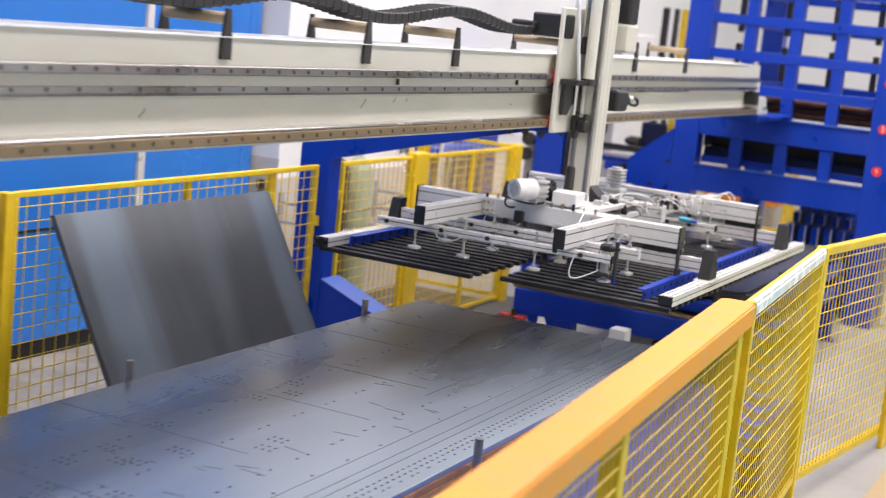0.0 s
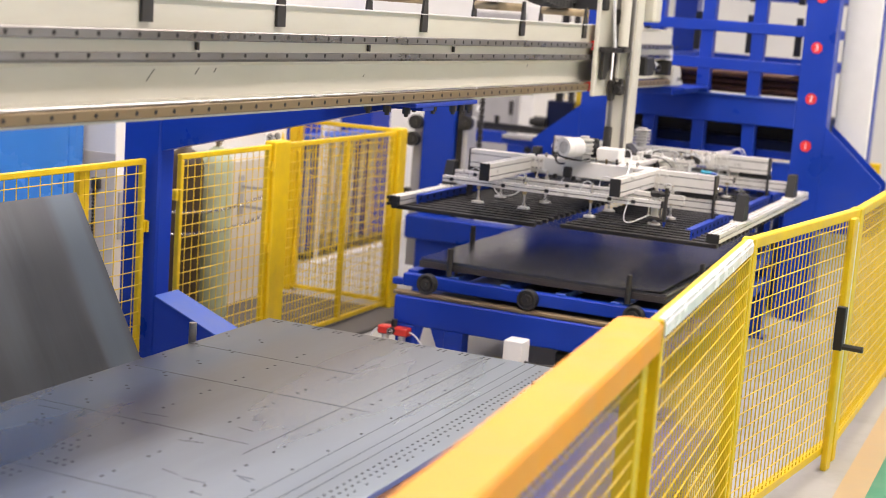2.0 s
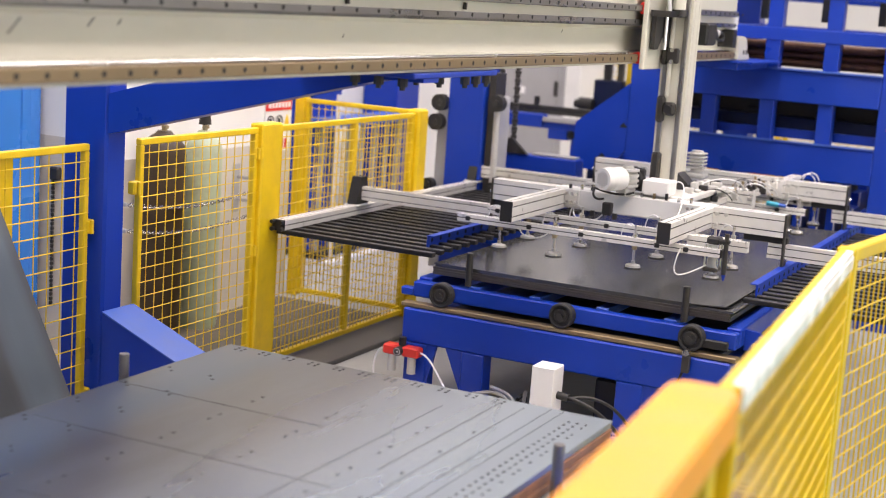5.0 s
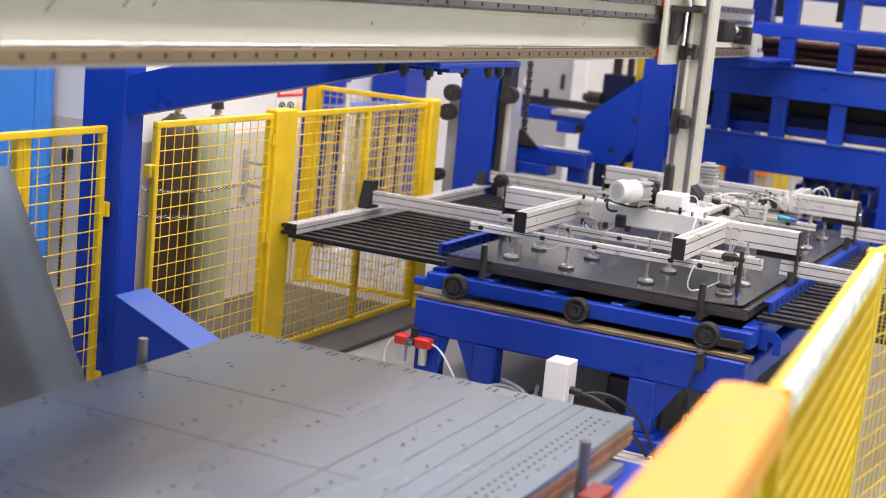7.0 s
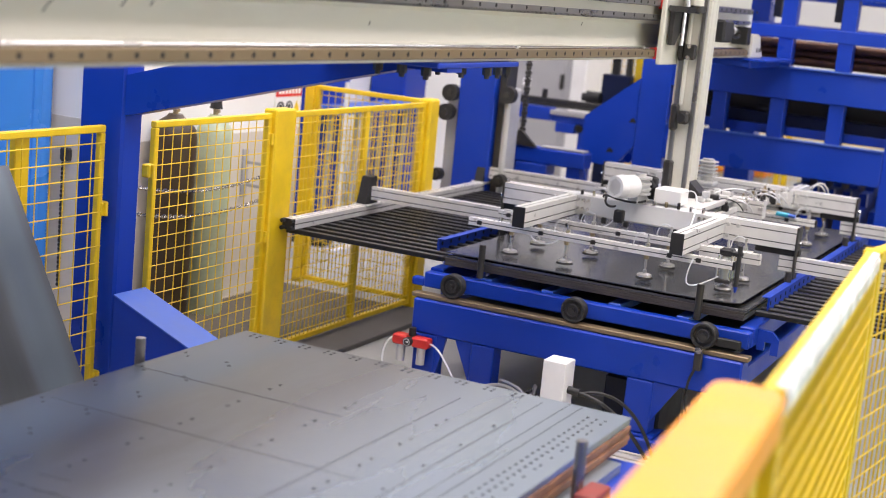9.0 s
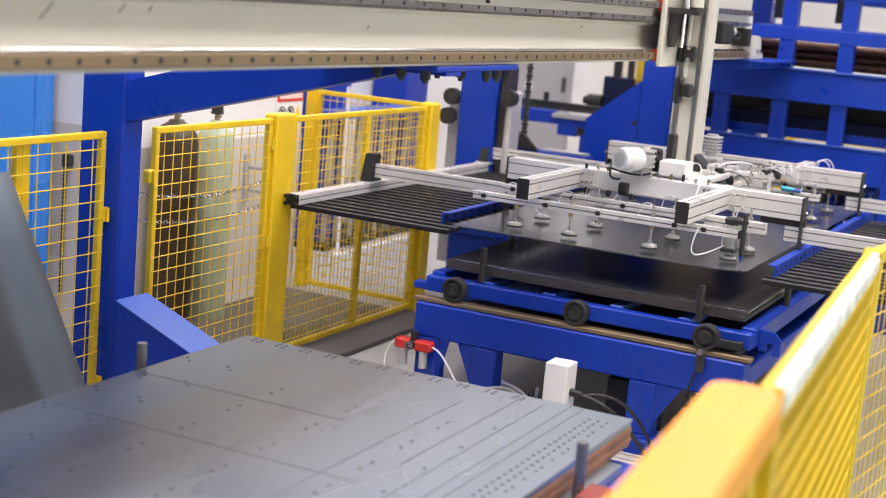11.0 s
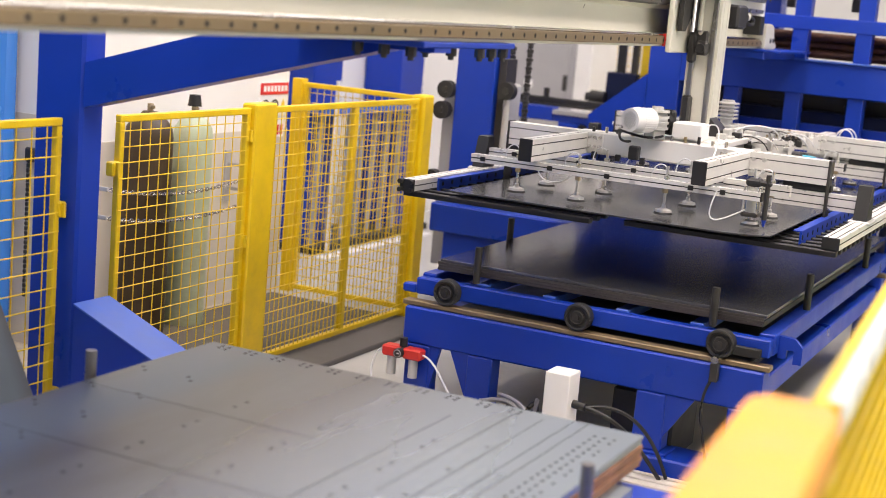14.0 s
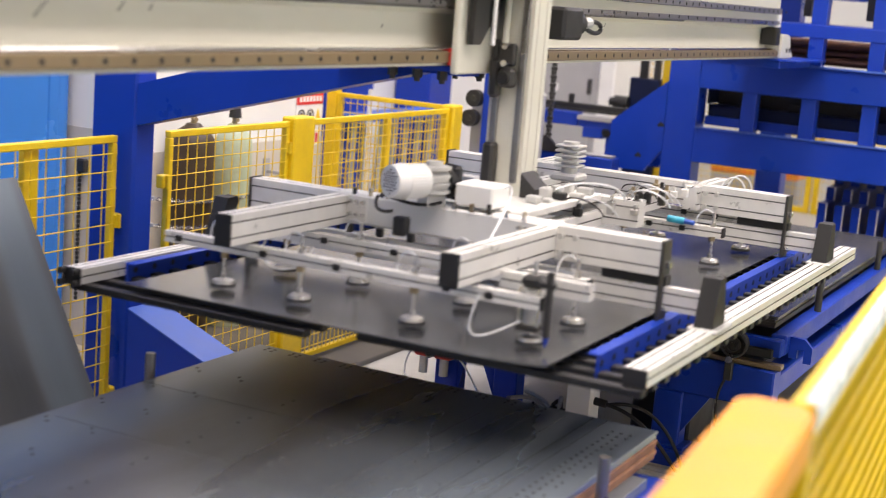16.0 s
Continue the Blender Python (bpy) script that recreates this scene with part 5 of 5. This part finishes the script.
# ---- smaller things ----
def gas_cylinder(x, y, mat, label, r=0.108, h=1.20, cap=True):
    g = thing("gas_cylinder", (x, y, 0), label, "gas cylinder", "gas cylinders")
    bm = bmesh.new()
    prof = [(0.0, r * 0.9), (0.03, r), (h - 0.11, r), (h - 0.06, r * 0.93), (h - 0.02, r * 0.7), (h + 0.005, r * 0.4), (h + 0.02, r * 0.3)]
    seg = 28
    rings = [[bm.verts.new((x + math.cos(k * math.tau / seg) * rr, y + math.sin(k * math.tau / seg) * rr, z)) for k in range(seg)] for z, rr in prof]
    for a, b in zip(rings, rings[1:]):
        for k in range(seg):
            bm.faces.new((a[k], a[(k + 1) % seg], b[(k + 1) % seg], b[k]))
    bm.faces.new(rings[-1])
    bm.faces.new(rings[0][::-1])
    part("cylinder_body", bm, mat, g)
    part("valve", add_tube(tube((x, y, h + 0.02), (x, y, h + 0.06), 0.016, seg=10), (x, y, h + 0.045), (x + 0.04, y - 0.03, h + 0.045), 0.011), BRASS_STRIP, g, "brass valve")
    if cap:
        part("valve_cap", tube((x, y, h + 0.055), (x, y, h + 0.115), 0.038, 0.03, seg=16), BLACK, g, "black valve cap")


def chain_between(p0, p1, sag, name_label):
    c = thing("safety_chain", ((p0[0] + p1[0]) / 2, (p0[1] + p1[1]) / 2, p0[2]), name_label, "chain", "cylinder chains")
    p0, p1 = Vector(p0), Vector(p1)
    n = int((p1 - p0).length / 0.026)
    for i in range(n):
        t = (i + 0.5) / n
        p = p0.lerp(p1, t) - Vector((0, 0, sag * 4 * t * (1 - t)))
        d = (p1 - p0).normalized()
        up = Vector((0, 0, 1)) if i % 2 else d.cross(Vector((0, 0, 1))).normalized()
        pts = [p + d * math.cos(a) * 0.019 + up * math.sin(a) * 0.009 for a in [k * math.tau / 8 for k in range(8)]]
        bm = add_path(bmesh.new(), pts, 0.003, 5, True)
        part("link", bm, CHROME, c)


def bottles_and_signs():
    gas_cylinder(-1.90, 0.28, CYL_BROWN, "dark brown steel gas cylinder chained by the wall", r=0.125, h=1.17, cap=False)
    gas_cylinder(-1.90, 0.66, CYL_GREEN, "pale green stained gas cylinder chained by the wall", h=1.15)
    chain_between((-1.77, -0.2, 0.84), (-1.77, 1.2, 0.84), 0.07, "thin steel safety chain round the gas cylinders")
    chain_between((-1.77, -0.2, 0.70), (-1.77, 1.2, 0.70), 0.07, "thin steel safety chain round the gas cylinders")
    for y in (-0.2, 1.2):
        r = thing("chain_bracket", (-1.9, y, 0.7), "small steel wall bracket for the cylinder chains", "bracket", "chain brackets")
        part("plate", box(-2.044, -2.03, y - 0.03, y + 0.03, 0.62, 0.92, 0.003), CABINET_GREY, r)
        for z in (0.70, 0.84):
            part("arm", box(-2.03, -1.76, y - 0.008, y + 0.008, z - 0.01, z + 0.01, 0.002), CABINET_GREY, r)
    single("timber_post", box(-1.30, -1.22, -1.02, -0.92, 0, 1.25, 0.006), CARD, "brown timber post behind the blue portal", "post", base=(-1.26, -0.97, 0))
    s = thing("warning_sign", (-2.04, 1.65, 1.1), "white warning sign with red heading and round pictograms", "sign")
    y0, y1, z0, z1 = 1.50, 1.80, 1.10, 1.30
    part("plate", box(-2.05, -2.04, y0, y1, z0, z1, 0.001), DISC_WHITE, s)
    part("heading", box(-2.04, -2.037, y0, y1, z1 - 0.07, z1, 0), DISC_RED, s, "red heading band")
    bm = bmesh.new()
    for i in range(7):
        yy = y0 + 0.03 + i * 0.038
        add_box(bm, -2.037, -2.0355, yy, yy + 0.026, z1 - 0.052, z1 - 0.018, 0)
    part("heading_bar", bm, DISC_WHITE, s, "white bars of unreadable writing")
    for i in range(2):
        yy = y0 + 0.06 + i * 0.10
        ring = add_path(bmesh.new(), [(-2.038, yy + math.cos(a) * 0.036, z0 + 0.06 + math.sin(a) * 0.036) for a in [k * math.tau / 20 for k in range(20)]], 0.005, 5, True)
        add_box(ring, -2.04, -2.036, yy - 0.012, yy + 0.012, z0 + 0.04, z0 + 0.08, 0)
        part("pictogram", ring, BLACK, s, "round black pictogram")
    part("pictogram", add_prism(bmesh.new(), [(y0 + 0.215, z0 + 0.025), (y0 + 0.285, z0 + 0.025), (y0 + 0.25, z0 + 0.10)], "x", -2.04, -2.036), SIGN_YELLOW, s, "yellow warning triangle")
    s = thing("notice", (-2.04, 1.7, 0.95), "small white wall notice with red writing bars", "sign")
    part("plate", box(-2.05, -2.04, 1.64, 1.78, 0.97, 1.06, 0.001), DISC_WHITE, s)
    bm = bmesh.new()
    for i in range(3):
        add_box(bm, -2.04, -2.038, 1.655 + i * 0.04, 1.682 + i * 0.04, 0.985, 1.045, 0)
    part("writing_bar", bm, DISC_RED, s, "red bars of unreadable writing")

    # air regulator on the stand's leg
    a = thing("air_regulator", (-0.16, -0.05, 0.30), "red air regulator with two clear bowls and a gauge", "regulator")
    part("regulator_body", box(-0.255, -0.17, -0.10, -0.035, 0.285, 0.335, 0.008), RED, a)
    part("regulator_body", box(-0.15, -0.06, -0.10, -0.035, 0.285, 0.335, 0.008), RED, a)
    part("joint", box(-0.17, -0.15, -0.095, -0.04, 0.29, 0.33, 0.003), BLACK, a)
    part("gauge", tube((-0.16, -0.125, 0.312), (-0.16, -0.10, 0.312), 0.022, seg=20), BLACK, a, "round black gauge")
    gf = part("gauge_face", tube((-0.16, -0.127, 0.312), (-0.16, -0.1252, 0.312), 0.018, seg=20), CAST, a)
    part("dial", tube((-0.16, -0.1285, 0.312), (-0.16, -0.1272, 0.312), 0.0145, seg=20), BLACK, gf, "black dial")
    part("needle", box(-0.162, -0.150, -0.1298, -0.1287, 0.311, 0.316, 0), DISC_WHITE, gf, "white needle")
    for x in (-0.215, -0.105):
        part("bowl", tube((x, -0.068, 0.20), (x, -0.068, 0.285), 0.022, seg=14), CAST, a, "clear bowl")
    part("knob", tube((-0.16, -0.068, 0.335), (-0.16, -0.068, 0.375), 0.018, seg=12), BLACK, a, "black knob")
    part("air_hose", add_path(bmesh.new(), bend((-0.06, -0.068, 0.31), (0.05, -0.1, 0.31), (0.16, -0.2, 0.10), (0.36, -0.3, 0.06), 18), 0.005), HOSE, a, "white air hose")
    part("air_hose", add_path(bmesh.new(), bend((-0.255, -0.068, 0.31), (-0.33, -0.08, 0.3), (-0.32, -0.1, 0.1), (-0.22, -0.1, 0.012), 18), 0.005), HOSE, a, "white air hose")

    b = thing("junction_box", (0.7, -0.27, 0), "white upright junction box between the tables", "junction box")
    part("housing", box(0.635, 0.745, -0.34, -0.22, 0.10, 0.43, 0.004), WHITE_PAINT, b)
    part("pedestal", box(0.66, 0.72, -0.31, -0.25, 0.0, 0.10, 0.004), WHITE_PAINT, b)
    part("plug", tube((0.745, -0.28, 0.30), (0.80, -0.28, 0.295), 0.018, seg=12), BLACK, b, "black cable plug")
    part("cable", add_path(bmesh.new(), bend((0.80, -0.28, 0.295), (0.95, -0.28, 0.28), (1.0, -0.2, 0.18), (1.1, -0.13, 0.012), 18), 0.009), BLACK, b, "thick black cable")
    part("cable", add_path(bmesh.new(), bend((0.80, -0.27, 0.29), (0.9, -0.22, 0.32), (1.02, -0.12, 0.28), (1.12, -0.1, 0.012), 18), 0.008), BLACK, b, "thick black cable")
    random.seed(12)
    k = thing("cable_bundle", (0.4, 0.1, 0), "tangle of black and grey cables under the stand", "cables")
    for i in range(26):
        p = [(random.uniform(0.28, 0.64), random.uniform(-0.32, 0.0), random.uniform(0.014, 0.24)) for _ in range(4)]
        p[0] = (p[0][0], p[0][1], 0.014)
        part("cable", add_path(bmesh.new(), bend(*p, 16), random.choice((0.005, 0.007, 0.010))), random.choice((BLACK, BLACK, CABINET_GREY)), k)
    # plain black box added to fill the dark region behind the junction box
    single("dark_box", box(0.78, 1.06, 0.12, 0.5, 0.0, 0.30, 0.01), BLACK, "plain black box in the dark space under the stand", "drive guard", base=(0.9, 0.3, 0))
    f = thing("grate", (0.3, -0.9, 0), "ribbed grey floor grating between the tables", "floor grating", kind="structure")
    for i in range(24):
        y = -1.7 + i * 0.07
        part("slat", box(-0.75, 1.9, y, y + 0.045, 0.0, 0.014, 0.004), WALL_GREY, f)

    # blue cabinet wall behind the near fence
    c = thing("blue_enclosure", (-2.4, -2.6, 0), "glossy sky-blue sheet-metal machine enclosure", "machine enclosure")
    for y0, y1 in ((-8.8, -6.3), (-6.27, -3.55), (-3.52, -1.62), (-1.55, -0.47)):
        part("panel", box(-2.6, -2.24, y0, y1, 0.12, 4.2, 0.01), SHEET_BLUE, c)
    part("trim", box(-2.6, -2.225, -1.618, -1.552, 0.12, 4.2, 0.004), ALUMINIUM, c, "pale metal trim strip")
    part("edge_panel", add_tube(box(-2.6, -2.245, -0.468, -0.36, 0.12, 4.2, 0.01), (-2.30, -0.362, 0.12), (-2.30, -0.362, 4.2), 0.066, seg=28), SHEET_BLUE, c, "rounded sky-blue edge of the enclosure")
    part("groove", box(-2.24, -2.232, -8.8, -1.62, 0.80, 0.815, 0), BLACK, c)
    part("plinth", box(-2.58, -2.28, -8.8, -0.38, 0.0, 0.12, 0), BLACK, c)
    h = thing("wall_chain", (-2.19, -0.28, 0.6), "hanging dark chain with a hook on the wall", "chain")
    z = 0.25
    while z < 0.93:
        part("link", box(-2.199, -2.181, -0.290, -0.274, z, z + 0.022, 0.004), DARK, h)
        z += 0.024
    part("hook_block", box(-2.20, -2.14, -0.305, -0.267, 0.93, 1.0, 0.008), DARK, h)

    b = thing("blue_press", (-2.7, 3.7, 0), "dark blue machine column with grey bars in the side bay", "machine")
    part("column", box(-2.94, -2.62, 3.05, 3.45, 0.0, 1.75, 0.01), BLUE, b)
    part("column", box(-2.94, -2.62, 4.35, 4.75, 0.0, 1.9, 0.01), BLUE, b)
    for k in range(7):
        part("bar", tube((-2.58, 3.1 + k * 0.2, 0.05), (-2.56, 3.1 + k * 0.2, 1.0), 0.022, seg=10), CABINET_GREY, b, "grey steel bar")
    part("table", box(-2.64, -2.45, 3.0, 4.5, 1.0, 1.06, 0.006), PALE_BLUE, b)
    part("sole", box(-2.94, -2.5, 3.0, 4.8, 0.0, 0.05, 0.006), DARK, b)
    part("pale_pole", tube((-2.42, 3.06, 0.0), (-2.42, 3.06, 1.25), 0.018, seg=10), HOSE, b, "pale upright pole")
    # sunlight through a door gap, laid on the floor as a white strip
    single("floor_sun_strip", box(-2.44, -2.36, 2.95, 4.6, 0.0, 0.005, 0), WALL_WHITE, "white strip laid as the sunlight on the bay floor", "floor paint", kind="structure")
    # things beyond the lift
    g = thing("control_cabinet", (-2.6, 7.5, 0), "grey steel control cabinet with a lock", "cabinet")
    part("cabinet_body", box(-3.9, -2.30, 7.3, 8.0, 0.0, 2.2, 0.01), CABINET_GREY, g)
    part("door", box(-3.8, -2.36, 7.285, 7.3, 0.1, 2.1, 0.004), CABINET_GREY, g)
    part("handle", box(-2.40, -2.36, 7.26, 7.285, 1.1, 1.25, 0.004), DARK, g)
    part("label_plate", box(-2.80, -2.72, 7.28, 7.285, 1.10, 1.17, 0), DISC_WHITE, g, "white label plate")
    part("side_panel", box(-2.298, -2.14, 7.3, 8.0, 0.0, 2.3, 0.01), WHITE_PAINT, g)
    f = thing("safety_fence", (-1.4, 8.2, 0), "yellow mesh fence in the distance behind the rack", "fence", "far fences")
    panel(f, "x", 8.2, -2.48, -0.6, 0.0, 1.9, pitch=0.06, across=0.06, tube_w=0.05)
    f = thing("safety_fence", (0.2, 9.0, 0), "yellow mesh fence in the distance behind the rack", "fence", "far fences")
    panel(f, "x", 9.0, -1.05, -0.48, 0.0, 0.85, pitch=0.1, across=0.1, tube_w=0.06)
    panel(f, "x", 9.0, -0.46, 1.4, 0.0, 0.85, pitch=0.1, across=0.1, tube_w=0.06)
    o = thing("storage_crate", (-1.2, 9.6, 0), "orange steel crate in the distance", "crate")
    part("crate_body", box(-1.7, -0.72, 9.4, 10.2, 0.27, 0.52, 0.02), ORANGE, o)
    part("crate_base", box(-1.69, -0.73, 9.41, 10.19, 0.0, 0.27), CABINET_GREY, o)
    # stepped blue fork stands under the rack
    for i in range(8):
        x = 0.70 + i * 0.115
        k = thing("stepped_stand", (x, RY + 0.9, 0), "blue stepped steel stand with pale edges", "stand", "stepped stands")
        out = [(RY + 0.3, 0.0), (RY + 1.5, 0.0), (RY + 1.5, 0.95), (RY + 0.75, 0.95), (RY + 0.75, 0.86), (RY + 0.52, 0.86), (RY + 0.52, 0.77), (RY + 0.3, 0.77)]
        part("plate", add_prism(bmesh.new(), out, "x", x, x + 0.062), BLUE, k)
        part("edge", box(x + 0.056, x + 0.064, RY + 0.295, RY + 0.31, 0.0, 0.775, 0), WHITE_PAINT, k)
        part("edge", box(x + 0.056, x + 0.064, RY + 0.515, RY + 0.53, 0.77, 0.865, 0), WHITE_PAINT, k)
    # pale partition beside the rack
    single("white_partition", box(1.605, 1.87, RY + 0.36, RY + 0.42, 0.0, 4.6, 0.01), WHITE_PAINT, "tall white partition panel beside the rack", "partition", base=(1.8, RY + 0.39, 0))
    f = thing("safety_fence", (2.9, 7.2, 0), "yellow mesh fence beyond the walkway end", "fence", "far fences")
    panel(f, "x", 7.2, 2.55, 3.9, 0.0, 1.9, pitch=0.1, across=0.1, tube_w=0.05)


hall()
fences()
gantry_beam()
portal()
cart_and_stand()
near_table()
leaning_sheet()
rack()
lift_frame()
bottles_and_signs()
loose_sheet = lifted_sheet()
grip, sliding = gripper()
carrier = carriage()

# seconds, travel along the beam, lift
TRAVEL = [
    (0.0, -2.53, 0.335), (0.25, -1.96, 0.335), (0.5, -1.365, 0.335), (0.75, -0.86, 0.335), (1.0, -0.42, 0.335), (1.25, -0.17, 0.335), (1.5, -0.03, 0.335), (1.75, 0.01, 0.335),
    (3.3, 0.01, 0.33), (3.6, 0.01, 0.322), (4.0, 0.005, 0.28), (4.5, 0.0, 0.162), (5.0, 0.0, 0.088), (5.5, 0.0, 0.025), (6.0, 0.0, 0.0), (8.5, 0.0, 0.0), (8.7, 0.0, 0.012), (9.0, 0.0, 0.024),
    (9.4, 0.0, 0.026), (10.1, 0.0, 0.04), (10.7, 0.0, 0.12), (11.3, 0.0, 0.25), (11.5, 0.0, 0.302), (11.9, 0.0, 0.322), (13.5, 0.0, 0.323), (13.9, 0.02, 0.322),
    (14.2, -0.02, 0.321), (14.5, -0.166, 0.318), (14.75, -0.40, 0.313), (15.0, -0.728, 0.306), (15.25, -1.12, 0.296), (15.5, -1.60, 0.289), (15.75, -2.05, 0.285), (16.0, -2.535, 0.285),
]
# seconds, how far each fork is drawn out
OPENING = [(0.0, 0.0), (2.05, 0.0), (2.5, 0.20), (3.0, 0.53), (3.4, 0.69), (3.6, 0.705), (11.9, 0.705), (12.15, 0.68), (12.5, 0.55), (13.0, 0.265), (13.4, 0.02), (13.6, 0.0), (16.0, 0.0)]


def motions():
    gx, gy, gz = GBASE
    sx, sy, sz = SHEET_BASE
    cx, cy, cz = CBASE
    walk(grip, [(t, pose(gx, gy + a, gz + b)) for t, a, b in TRAVEL])
    walk(carrier, [(t, pose(cx, cy + a, cz)) for t, a, b in TRAVEL])
    walk(loose_sheet, [(t, pose(sx, sy + (a if t > 9 else 0), sz + (max(0, b - 0.014) if t > 8.4 else 0))) for t, a, b in TRAVEL])
    for fork, side in sliding:
        walk(fork, [(t, pose(side * d, 0, 0)) for t, d in OPENING])


motions()
